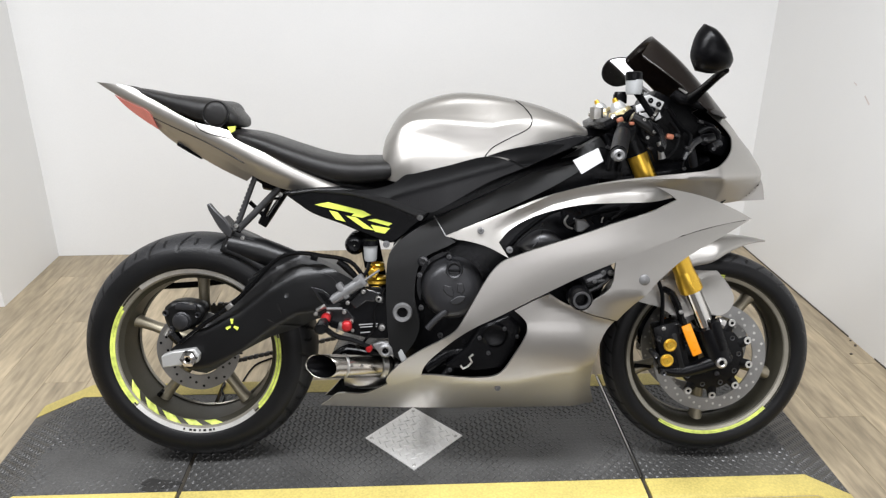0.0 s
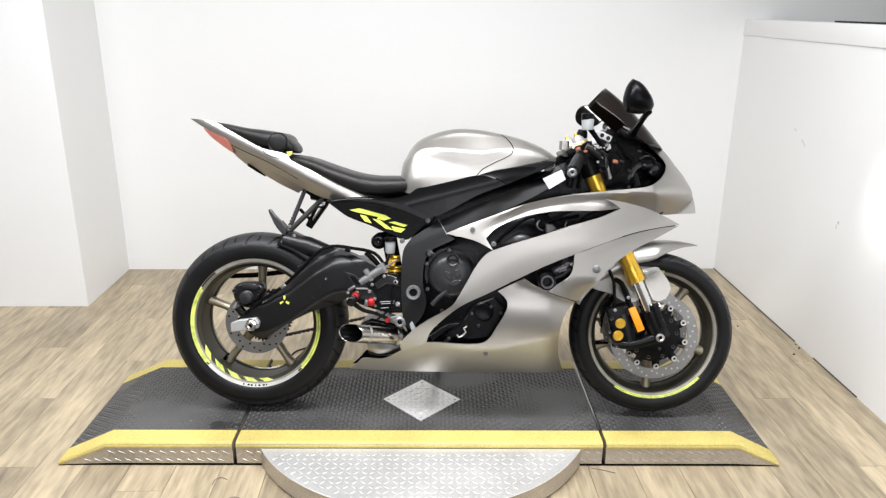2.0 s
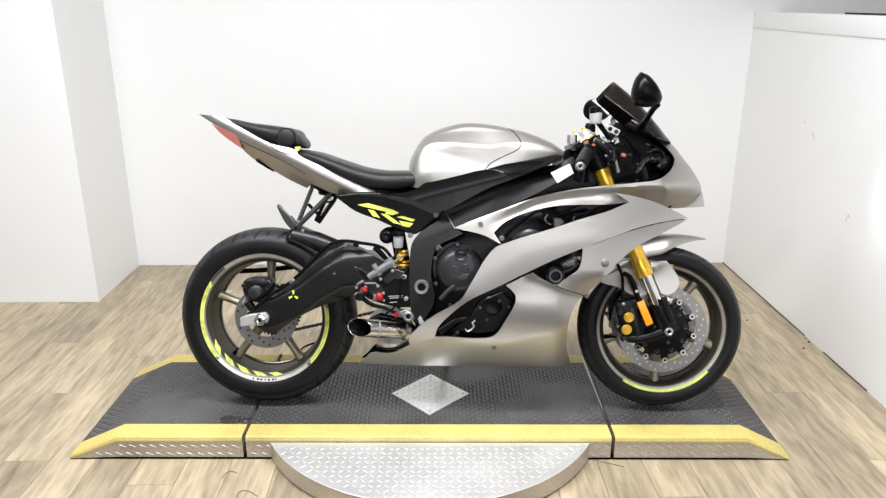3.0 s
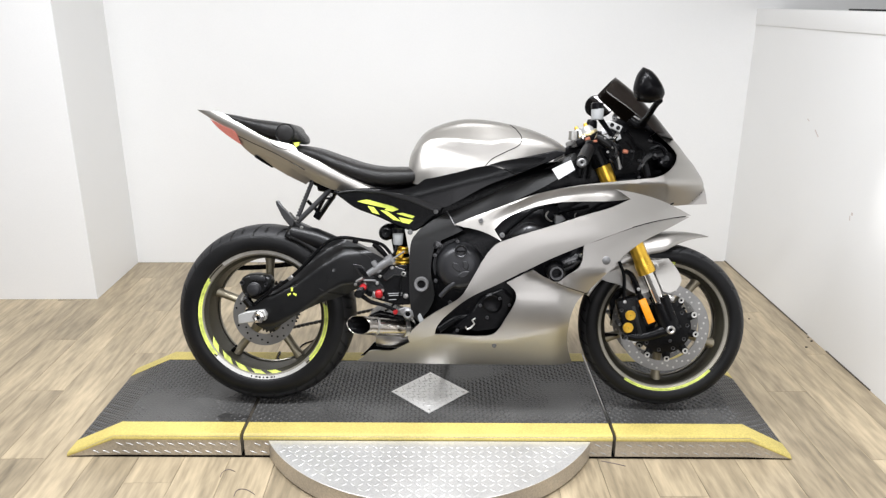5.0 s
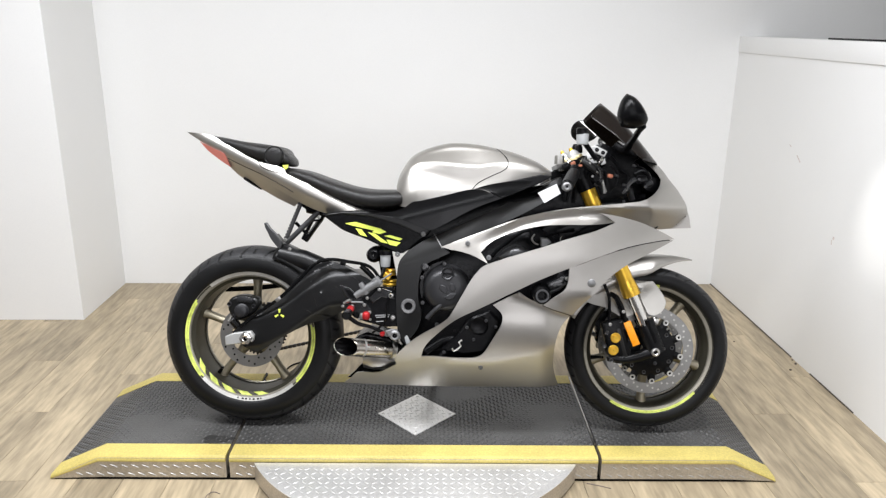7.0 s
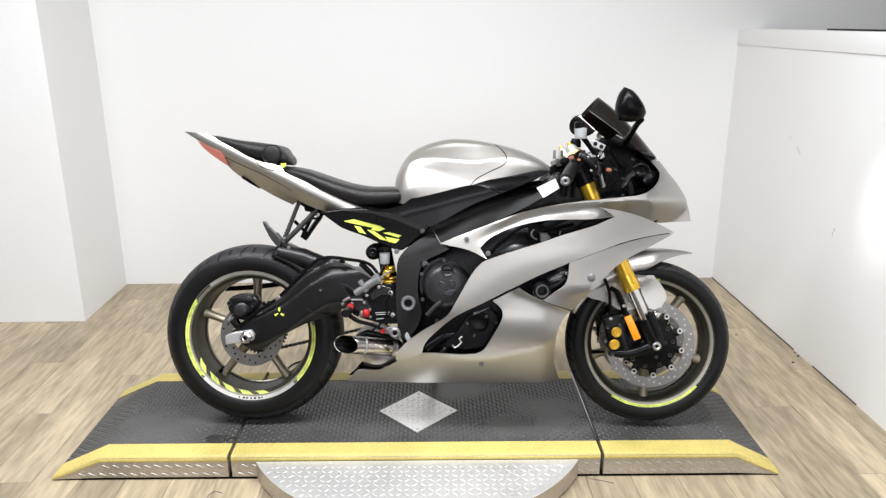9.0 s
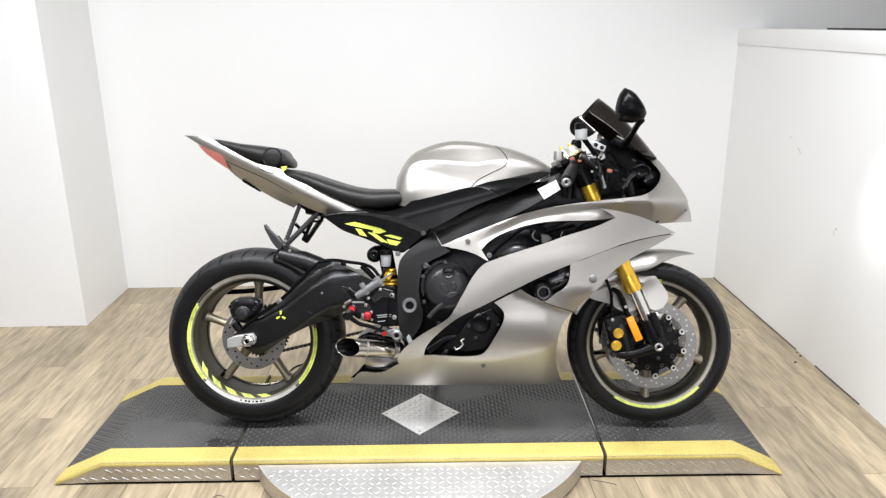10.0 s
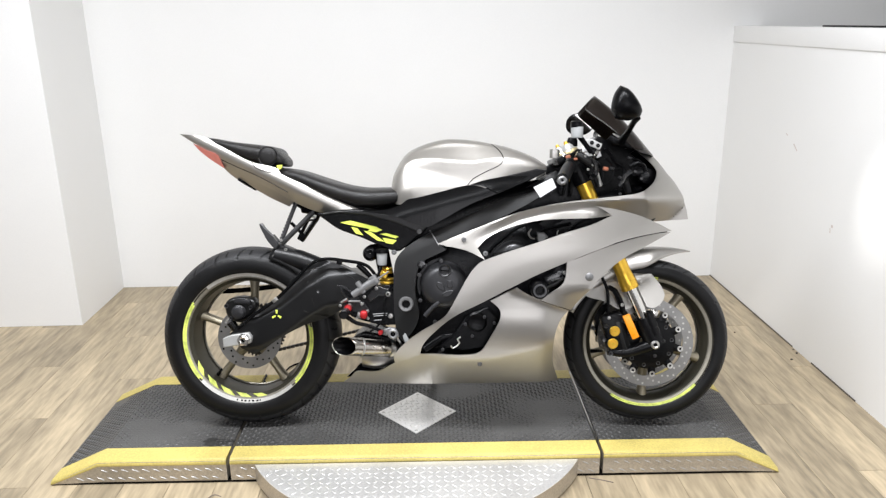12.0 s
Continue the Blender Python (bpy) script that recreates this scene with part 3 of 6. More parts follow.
part("turntable_disc", disc_slice(DR, DZ - 0.004, DZ), PLATE, RAMP, "scuffed aluminium tread plate half disc", bevel=0.0015)
part("disc_rim", disc_slice(DR - 0.001, 0.007, DZ - 0.0042), PLATEEDGE, RAMP, "dull aluminium rim of the turntable")
# Black sliver below the rim stands for contact shade on the floor.
part("disc_base_shade", disc_slice(DR - 0.008, 0.0, 0.0068), BLACK, RAMP, "black strip for the shade under the turntable")
spots = []
step = 0.0245
for i in range(-25, 26):
    for j in range(-26, 4):
        x, y = i * step, DY + j * step
        if math.hypot(x - DX, y - DY) < DR - 0.018 and y < Y0 - 0.02:
            spots.append((x, y, DZ - 0.0002, 0, radians(38 if (i + j) % 2 else -40)))
marks("disc_tread", lozenges(spots, 0.0118, 0.0032, 0.0014), PLATE, RAMP)


# ---- the motorcycle: x forward, y to its left, z up, wheels on z = 0 ----
BIKE = new("motorcycle")
BIKE.matrix_world = pose(-0.003, -0.085, DECK, 0, 0, -3.2) @ pose(0, 0, 0, -12.2, 0, 0)
tagged(BIKE, "satin silver sport motorcycle with fluorescent wheel tape, leaning on its stand", "motorcycle")
RX, RZ, FX, FZ = -0.6875, 0.312, 0.6875, 0.294


# wheels
def tyre_mesh(cx, cz, radius, half, rim_r, rim_half, off=0.0):
    """A tyre whose tread grooves are cut into its surface."""
    prof = [(rim_r - 0.004, -rim_half + 0.004, 9.0)]
    for k in range(45):
        u = -1 + 2 * k / 44
        c = math.copysign(abs(u) ** 0.85, u)
        s = math.sqrt(max(0.0, 1 - c * c))
        prof.append((rim_r + 0.004 + (radius - rim_r - 0.004) * s ** 0.78, half * math.copysign(abs(c) ** 0.8, c), u))
    prof.append((rim_r - 0.004, rim_half - 0.004, 9.0))
    segs = 540
    verts, faces, cuts = [], [], []
    for i in range(segs):
        a = 6.2831853 * i / segs
        for r, y, u in prof:
            cut = 0.0
            if abs(u) < 0.86:
                for base, lean, lo, hi in ((0.0, 0.55, 0.1, 0.86), (0.5, 0.55, -0.86, -0.1), (0.27, 0.2, 0.42, 0.7), (0.77, 0.2, -0.7, -0.42)):
                    if lo < u < hi:
                        phase = (a * 22 / 6.2831853 + base - lean * abs(u) ** 1.5) % 1.0
                        if phase < 0.042:
                            cut = 0.0032
            cuts.append(cut)
            verts.append((cx + (r - cut) * math.cos(a), y + off, cz + (r - cut) * math.sin(a)))
    n = len(prof)
    for i in range(segs):
        p, q = i * n, (i + 1) % segs * n
        faces += [(p + k, p + k + 1, q + k + 1, q + k) for k in range(n - 1)]
    me = bpy.data.meshes.new("tyre")
    me.from_pydata(verts, [], faces)
    me.materials.append(RUBBER)
    me.materials.append(TREAD)
    slots = []
    for i in range(segs):
        for k in range(n - 1):
            # Groove faces take the darker rubber, so their shade is coloured in.
            flat = cuts[i * n + k] + cuts[i * n + k + 1] + cuts[(i + 1) % segs * n + k] == 0
            slots.append(1 if flat and abs(prof[k][2]) < 0.82 else 0)
    me.polygons.foreach_set("material_index", slots)
    me.shade_smooth()
    return me


def wheel(cx, cz, radius, half, rim_half, phase, spoke_mat, off=0.0):
    rim_r = 0.228
    prof = [(rim_r, -rim_half), (rim_r - 0.006, -rim_half - 0.001), (rim_r - 0.012, -rim_half + 0.006), (rim_r - 0.03, -rim_half + 0.02), (rim_r - 0.038, 0.0),
            (rim_r - 0.03, rim_half - 0.02), (rim_r - 0.012, rim_half - 0.006), (rim_r - 0.006, rim_half + 0.001), (rim_r, rim_half), (rim_r - 0.004, 0), (rim_r, -rim_half)]
    w = part("wheel", lathe(prof, (cx, 0, cz), 96), RIMDARK, BIKE, "dark bronze five-spoke wheel with taped rim")
    flange = [(rim_r - 0.001, -rim_half - 0.0015), (rim_r - 0.017, -rim_half + 0.0042), (rim_r - 0.019, -rim_half + 0.0085), (rim_r - 0.012, -rim_half + 0.008), (rim_r - 0.001, -rim_half + 0.002), (rim_r - 0.001, -rim_half - 0.0015)]
    part("rim_flange", lathe(flange, (cx, 0, cz), 96), RIMGREY, w)
    far = [(rim_r - 0.037, rim_half * 0.42), (rim_r - 0.041, rim_half * 0.46), (rim_r - 0.036, rim_half * 0.56), (rim_r - 0.030, rim_half * 0.52), (rim_r - 0.037, rim_half * 0.42)]
    part("rim_bead", lathe(far, (cx, 0, cz), 96), RIMGREY, w)
    tyre = new("tyre", tyre_mesh(cx, cz, radius, half, rim_r, rim_half, off))
    tyre.parent = w
    tyre["label"] = "black road tyre with curved tread grooves"
    for k in range(5):
        a = radians(phase + 72 * k)
        d, n = np.array((math.cos(a), 0, math.sin(a))), np.array((-math.sin(a), 0, math.cos(a)))
        c = np.array((cx, 0, cz))
        bm = bmesh.new()
        rings = []
        for r, wide, thick, y in ((0.035, 0.026, 0.030, 0), (0.08, 0.017, 0.022, 0), (0.14, 0.014, 0.018, 0), (0.175, 0.015, 0.020, 0), (0.2, 0.021, 0.024, 0)):
            ring = []
            for j in range(12):
                t = 6.28318 * j / 12
                p = c + d * r + n * wide * math.cos(t) + np.array((0, thick * math.sin(t) + y, 0))
                ring.append(bm.verts.new(p))
            rings.append(ring)
        for p, q in zip(rings, rings[1:]):
            for j in range(12):
                bm.faces.new([p[j], p[(j + 1) % 12], q[(j + 1) % 12], q[j]])
        part("spoke", bm, spoke_mat, w)
    part("hub", lathe([(0.012, -0.075), (0.03, -0.07), (0.042, -0.04), (0.045, 0), (0.042, 0.04), (0.03, 0.07), (0.012, 0.075)], (cx, 0, cz), 32), spoke_mat, w)
    a = radians(phase + 140)
    c, s = math.cos(a), math.sin(a)
    part("valve_stem", tube([(cx + 0.192 * c, -0.02, cz + 0.192 * s), (cx + 0.172 * c, -0.034, cz + 0.172 * s), (cx + 0.158 * c, -0.05, cz + 0.158 * s)], [0.007, 0.005, 0.0045], 8, steps=2), BLACK, w)
    return w


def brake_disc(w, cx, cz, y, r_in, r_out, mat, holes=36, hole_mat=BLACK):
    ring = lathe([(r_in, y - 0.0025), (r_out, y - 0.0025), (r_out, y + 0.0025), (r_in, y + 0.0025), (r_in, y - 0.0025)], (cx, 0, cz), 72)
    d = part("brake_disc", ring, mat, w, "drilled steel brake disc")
    # Flat dots, not openings; pale ones paint the light seen through.
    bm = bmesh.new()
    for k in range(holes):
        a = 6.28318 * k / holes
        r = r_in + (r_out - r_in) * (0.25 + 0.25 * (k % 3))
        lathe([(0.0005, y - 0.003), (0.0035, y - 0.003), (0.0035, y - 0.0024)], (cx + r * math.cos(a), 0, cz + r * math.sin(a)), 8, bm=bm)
    ob = part("hole_dots", bm, hole_mat, d, "flat dots in place of drilled holes, dark or painted bright")
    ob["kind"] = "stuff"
    return d


def tape(w, cx, cz, y, r0, r1, a0, a1, mat):
    prof = [(r1, y - 0.0012), (r0, y - 0.0012 + 0.36 * (r1 - r0)), (r0, y + 0.36 * (r1 - r0)), (r1, y + 0.0004), (r1, y - 0.0012)]
    return part("rim_tape", lathe(prof, (cx, 0, cz), max(6, int(abs(a1 - a0) / 3)), a0, a1), mat, w)


rear = wheel(RX, RZ, 0.3105, 0.088, 0.078, 88, BRONZE)
front = wheel(FX, FZ, 0.282, 0.055, 0.05, 52, BRONZE, -0.006)
YR, YF = -0.0805, -0.0525
for a0, a1 in ((146, 221), (316, 372)):
    tape(rear, RX, RZ, YR, 0.2135, 0.2188, a0 + 2, a1, TAPE)
    tape(rear, RX, RZ, YR, 0.2202, 0.2262, a0, a1 - 2, TAPE)
# Paler metal arcs along the top and bottom of the rear rim.
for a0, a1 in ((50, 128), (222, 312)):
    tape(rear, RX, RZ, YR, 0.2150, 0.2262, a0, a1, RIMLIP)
for a0, a1 in ((236, 318), (82, 98)):
    tape(front, FX, FZ, YF, 0.2165, 0.2207, a0, a1, TAPE)
    tape(front, FX, FZ, YF, 0.2219, 0.2262, a0, a1, TAPE)


def slash(w, cx, cz, a0, a1, skew):
    """A torn slanted strip of tape inside the rim."""
    bm = bmesh.new()
    rows = []
    for k in range(7):
        f = k / 6
        row = []
        for r, y, s in ((0.2125, -0.0725, 0), (0.2055, -0.066, 0.5), (0.199, -0.0600, 1.0)):
            a = radians(a0 + (a1 - a0) * f + skew * s + (1.6 if k % 2 else -1.6) * (s - 0.5) + 0.7 * math.sin(5 * a0 + k))
            row.append(bm.verts.new((cx + r * math.cos(a), y - 0.001, cz + r * math.sin(a))))
        rows.append(row)
    for p, q in zip(rows, rows[1:]):
        for j in range(2):
            bm.faces.new([p[j], p[j + 1], q[j + 1], q[j]])
    ob = part("rim_tape", bm, TAPE, w)
    mod = ob.modifiers.new("thickness", "SOLIDIFY")
    mod.thickness = 0.0008
    return ob


for a0, a1 in ((212, 222), (228, 238.5), (245, 256), (262, 272), (278, 287)):
    slash(rear, RX, RZ, a0, a1, -6.5)
for k, a in enumerate((258, 262, 265, 269, 272, 276, 279)):
    prof = [(0.2222, YR - 0.0006), (0.2172, YR + 0.0012), (0.2172, YR + 0.0022), (0.2222, YR + 0.0004), (0.2222, YR - 0.0006)]
    part("tape_mark", lathe(prof, (RX, 0, RZ), 3, a, a + (1.9 if k % 3 else 1.1)), BLACK, rear)
brake_disc(rear, RX, RZ, -0.06, 0.07, 0.11, DISC, 30)
for y in (-0.062, 0.062):
    # Pale dots on the front discs imitate bright floor behind the holes.
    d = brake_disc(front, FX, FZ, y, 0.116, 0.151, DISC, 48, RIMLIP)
    part("disc_carrier", lathe([(0.03, y - 0.004), (0.088, y - 0.004), (0.091, y - 0.002), (0.091, y + 0.003), (0.03, y + 0.003), (0.03, y - 0.004)], (FX, 0, FZ), 48), ENGINE, d)
    for k in range(10):
        a = 6.28318 * (k + 0.69) / 10
        c, e = math.cos(a), math.sin(a)
        part("carrier_arm", tube([(FX + 0.085 * c, y, FZ + 0.085 * e), (FX + 0.112 * c, y, FZ + 0.112 * e)], [0.015, 0.012], 10, steps=2, flat=0.35), ENGINE, d)
        part("disc_button", lathe([(0.0045, y - 0.0055), (0.0092, y - 0.006), (0.0102, y - 0.004), (0.0102, y), (0.0045, y)], (FX + 0.109 * c, 0, FZ + 0.109 * e), 14), RIMLIP, d)
        a += 0.314
        part("carrier_rivet", lathe([(0.004, y - 0.0048), (0.0062, y - 0.0055), (0.0072, y - 0.004), (0.0072, y - 0.002)], (FX + 0.078 * math.cos(a), 0, FZ + 0.078 * math.sin(a)), 12), GUN, d)
    for k in range(5):
        a = 6.28318 * (k + 0.1) / 5
        bolt("carrier_bolt", FX + 0.05 * math.cos(a), y - 0.004, FZ + 0.05 * math.sin(a), 0.0065, d, GUN)

# swingarm and axle
SWING = [(-0.729, 0.342), (-0.686, 0.373), (-0.608, 0.429), (-0.550, 0.486), (-0.522, 0.527), (-0.455, 0.567), (-0.413, 0.583), (-0.350, 0.566), (-0.284, 0.538), (-0.247, 0.517), (-0.256, 0.476), (-0.285, 0.442), (-0.323, 0.423), (-0.361, 0.415), (-0.409, 0.388), (-0.476, 0.369), (-0.553, 0.331), (-0.611, 0.292), (-0.647, 0.271), (-0.673, 0.281), (-0.699, 0.304)]
arm = part("swingarm", shell(SWING, swing_sheet, 0.045, 0.008), SWINGPAINT, BIKE, "black cast aluminium swingarm", bevel=0.004)
part("swingarm_half", prism([(x, z) for x, z in SWING if z < 0.5], 0.098, 0.14, 1), SWINGPAINT, arm, bevel=0.006)
part("swingarm_bridge", block((-0.35, 0, 0.49), (0.1, 0.25, 0.09), bevel=0.02), SWINGPAINT, arm)
part("arm_crease", tube([(x, y - 0.0006, z) for x, y, z in [(-0.534, -0.105, 0.515), (-0.470, -0.105, 0.548), (-0.417, -0.112, 0.562), (-0.356, -0.138, 0.548), (-0.283, -0.149, 0.523)]], 0.001, 6, steps=3), SWINGPAINT, arm)
part("arm_crease", tube([(x, y - 0.0006, z) for x, y, z in [(-0.466, -0.129, 0.516), (-0.450, -0.150, 0.459), (-0.436, -0.145, 0.416)]], 0.0014, 6, steps=2), SWINGPAINT, arm)
part("arm_crease", tube([(x, y - 0.0006, z) for x, y, z in [(-0.477, -0.150, 0.421), (-0.451, -0.146, 0.408), (-0.396, -0.107, 0.394)]], 0.0013, 6, steps=2), SWINGPAINT, arm)
part("axle_block", prism([(-0.747, 0.330), (-0.718, 0.341), (-0.661, 0.349), (-0.650, 0.333), (-0.654, 0.314), (-0.677, 0.309), (-0.746, 0.299)], -0.168, -0.143, 1), ALLOY, arm, "bright steel chain adjuster plate", bevel=0.003)
part("axle_nut", lathe([(0.008, -0.185), (0.012, -0.187), (0.021, -0.184), (0.021, -0.164)], (-0.674, 0, 0.327), 6), CHROME, arm)
part("axle_shaft", lathe([(0.004, -0.17), (0.0085, -0.18), (0.0085, 0.15)], (-0.674, 0, 0.327), 16), BLACK, arm)
for k in range(3):
    a = radians(90 + 120 * k)
    c, s = math.cos(a), math.sin(a)
    tri = [(-0.568 + u * c - v * s, 0.406 + u * s + v * c) for u, v in ((0.005, -0.002), (0.017, -0.0035), (0.017, 0.0035), (0.005, 0.002))]
    part("emblem", prism(tri, -0.1535, -0.148), YELLOW, arm, "small yellow emblem sticker")
part("arm_panel", shell([(-0.461, 0.549), (-0.410, 0.566), (-0.357, 0.549), (-0.311, 0.530), (-0.298, 0.504), (-0.321, 0.451), (-0.401, 0.440), (-0.427, 0.462), (-0.437, 0.506)], lambda x, z: swing_sheet(x, z) - 0.0025, 0.006, 0.012), SWINGPAINT, arm, bevel=0.002)

# frame
FRAME = [(-0.166, 0.343), (-0.175, 0.442), (-0.174, 0.554), (-0.163, 0.600), (-0.113, 0.646), (-0.039, 0.686), (0.073, 0.737), (0.186, 0.788), (0.301, 0.844), (0.368, 0.880), (0.386, 0.851), (0.299, 0.788), (0.185, 0.729), (0.092, 0.689), (0.017, 0.657), (-0.023, 0.639), (-0.001, 0.624), (-0.038, 0.606), (-0.079, 0.584), (-0.098, 0.550), (-0.104, 0.479), (-0.092, 0.413), (-0.106, 0.365), (-0.144, 0.316)]
fr = part("frame", shell(FRAME, frame_sheet, 0.05, 0.014, crease=frame_crease), FRAMEPAINT, BIKE, "dark grey cast aluminium frame spar", bevel=0.008)
part("frame_half", shell(FRAME, frame_sheet, 0.05, 0.05, -1), FRAMEPAINT, fr)
part("pivot_cap", lathe([(0.0125, -0.166), (0.015, -0.175), (0.022, -0.176), (0.025, -0.168), (0.025, -0.155)], (-0.135, 0, 0.445), 24), CAST, fr, "grey swingarm pivot ring")
part("frame_seam", tube([(p[0], p[1] - 0.001, p[2]) for p in [(-0.056, -0.138, 0.686), (-0.042, -0.149, 0.664), (-0.027, -0.161, 0.639)]], 0.0016, 6, steps=1), CAST, fr, "pale cast seam on the spar")
part("pivot_bore", lathe([(0.001, -0.168), (0.014, -0.168)], (-0.135, 0, 0.445), 6), BLACK, fr)

# dark inner mass: engine, radiator, airbox
eng = part("engine", loft([(-0.17, 0.30, 0.50, 0.09), (-0.1, 0.22, 0.62, 0.13), (0.0, 0.2, 0.68, 0.14), (0.1, 0.2, 0.72, 0.14), (0.2, 0.22, 0.74, 0.14), (0.3, 0.28, 0.72, 0.12), (0.37, 0.36, 0.66, 0.1)], 20, 4, 2), ENGINE, BIKE, "black motorcycle engine behind the fairing", bevel=0)
cl = part("clutch_cover", lathe([(0.001, -0.196), (0.02, -0.197), (0.048, -0.196), (0.062, -0.19), (0.071, -0.178), (0.077, -0.16), (0.08, -0.13), (0.09, -0.13), (0.09, -0.115)], (-0.01, 0, 0.505), 48), COVER, eng, "dark grey cast round clutch cover")
part("side_case", prism([(-0.03, 0.298), (0.03, 0.352), (0.06, 0.404), (0.135, 0.436), (0.168, 0.402), (0.152, 0.340), (0.120, 0.292), (0.05, 0.282)], -0.158, -0.13), ENGINE, eng, bevel=0.008)
part("pulser_cover", lathe([(0.001, -0.160), (0.024, -0.160), (0.0275, -0.1625), (0.031, -0.160), (0.034, -0.158)], (0.098, 0, 0.384), 36), ENGINE, eng, "flat black round engine cover")
CX, CZ = -0.006, 0.560
part("oil_cap", lathe([(0.001, -0.201), (0.013, -0.201), (0.0145, -0.196), (0.0145, -0.2), (0.019, -0.203), (0.021, -0.199), (0.021, -0.16)], (CX, 0, CZ), 24), COVER, eng, "round grey oil filler cap")
part("cap_slot", block((CX, -0.2025, CZ), (0.027, 0.005, 0.005), bevel=0.001), BLACK, eng)
part("inner_frame", loft([(-0.5, 0.74, 0.8, 0.06), (-0.3, 0.7, 0.78, 0.1), (-0.1, 0.6, 0.78, 0.12), (0.1, 0.6, 0.82, 0.11), (0.36, 0.72, 0.86, 0.09)], 16, 4, 2), BLACK, eng)

# fairing
for side in (1, -1):
    blade = part("fairing_blade", shell([(0.476, 0.766), (0.540, 0.755), (0.613, 0.736), (0.680, 0.708), (0.727, 0.684), (0.669, 0.678), (0.574, 0.660), (0.482, 0.629), (0.383, 0.591), (0.286, 0.550), (0.197, 0.505), (0.107, 0.459), (0.017, 0.413), (-0.053, 0.349), (-0.080, 0.312), (-0.090, 0.277), (-0.174, 0.241), (-0.178, 0.266), (-0.147, 0.310), (-0.093, 0.357), (-0.041, 0.391), (-0.015, 0.409), (0.003, 0.428), (0.039, 0.492), (0.072, 0.551), (0.098, 0.583), (0.118, 0.596), (0.196, 0.624), (0.285, 0.652), (0.374, 0.682), (0.465, 0.709), (0.526, 0.735), (0.503, 0.752)], blade_sheet, 0.009, 0.02, side, crease=blade_line), SILVER, BIKE, "satin silver upper side fairing", bevel=0.0035, inner=BLACK)
    part("fairing_front", shell([(0.384, 0.592), (0.488, 0.630), (0.581, 0.665), (0.678, 0.685), (0.731, 0.678), (0.639, 0.633), (0.566, 0.596), (0.507, 0.550), (0.458, 0.496), (0.402, 0.428), (0.301, 0.467), (0.334, 0.490), (0.374, 0.523)], lambda x, z: lower_sheet(x, z, 0.001) - 0.007, 0.009, 0.02, side), SILVER, BIKE, "satin silver front side fairing", bevel=0.003, inner=BLACK)
    part("fairing_joint", tube([(x, side * (y + 0.0125), z) for x, y, z in [(0.374, -0.245, 0.588), (0.428, -0.242, 0.607), (0.482, -0.235, 0.628), (0.574, -0.218, 0.657), (0.669, -0.193, 0.676), (0.713, -0.178, 0.680)]], 0.0016, 6, steps=2), BLACK, BIKE, "dark joint below the upper fairing")
    part("fairing_joint", tube([(x, side * (lower_sheet(x, z) - 0.0068), z) for x, z in ((0.300, 0.466), (0.334, 0.452), (0.368, 0.440), (0.402, 0.4265))], 0.0011, 6, steps=1), BLACK, BIKE)
    part("fairing_lower", shell([(0.141, 0.463), (0.186, 0.487), (0.225, 0.507), (0.261, 0.484), (0.301, 0.469), (0.399, 0.428), (0.367, 0.395), (0.348, 0.335), (0.353, 0.243), (0.383, 0.157), (0.209, 0.156), (0.014, 0.151), (-0.183, 0.147), (-0.366, 0.148), (-0.340, 0.170), (-0.314, 0.194), (-0.242, 0.198), (-0.177, 0.235), (-0.092, 0.272), (0.080, 0.281), (0.112, 0.295), (0.141, 0.343), (0.170, 0.400), (0.173, 0.427), (0.162, 0.445)], lower_sheet, 0.009, 0.013, side), SILVER, BIKE, "satin silver lower fairing and belly pan", bevel=0.0035, inner=BLACK)
    part("nose_cowl", shell([(-0.029, 0.647), (0.018, 0.667), (0.108, 0.701), (0.199, 0.736), (0.290, 0.761), (0.381, 0.778), (0.472, 0.788), (0.570, 0.799), (0.615, 0.806), (0.658, 0.826), (0.687, 0.851), (0.701, 0.876), (0.693, 0.894), (0.669, 0.918), (0.640, 0.942), (0.662, 0.962), (0.693, 0.941), (0.724, 0.910), (0.754, 0.872), (0.777, 0.843), (0.802, 0.801), (0.822, 0.755), (0.830, 0.713), (0.777, 0.710), (0.717, 0.708), (0.674, 0.711), (0.574, 0.735), (0.524, 0.742), (0.552, 0.734), (0.471, 0.727), (0.379, 0.725), (0.307, 0.721), (0.235, 0.707), (0.171, 0.686), (0.126, 0.662), (0.099, 0.634), (0.122, 0.599), (0.063, 0.627)], cowl_sheet, 0.006, 0.007, side, crease=cowl_crease), SILVER, BIKE, "satin silver nose cowl and air intake surround", inner=BLACK)
    part("tail_cowl", shell([(-0.927, 1.015), (-0.866, 1.009), (-0.823, 1.000), (-0.751, 0.961), (-0.658, 0.915), (-0.570, 0.894), (-0.555, 0.875), (-0.472, 0.837), (-0.378, 0.791), (-0.289, 0.755), (-0.359, 0.750), (-0.430, 0.746), (-0.507, 0.776), (-0.596, 0.824), (-0.698, 0.872), (-0.778, 0.921), (-0.858, 0.974)], tail_sheet, 0.006, 0.011, side, crease=tail_crease), SILVER, BIKE, "satin silver pointed tail cowl", bevel=0.002, inner=BLACK)
    part("tray_step", prism([(-0.723, 0.863), (-0.694, 0.849), (-0.659, 0.828), (-0.663, 0.818), (-0.698, 0.838), (-0.725, 0.855)], side * -0.026, side * -0.01), BLACK, BIKE, "dark step below the tail", bevel=0.002)
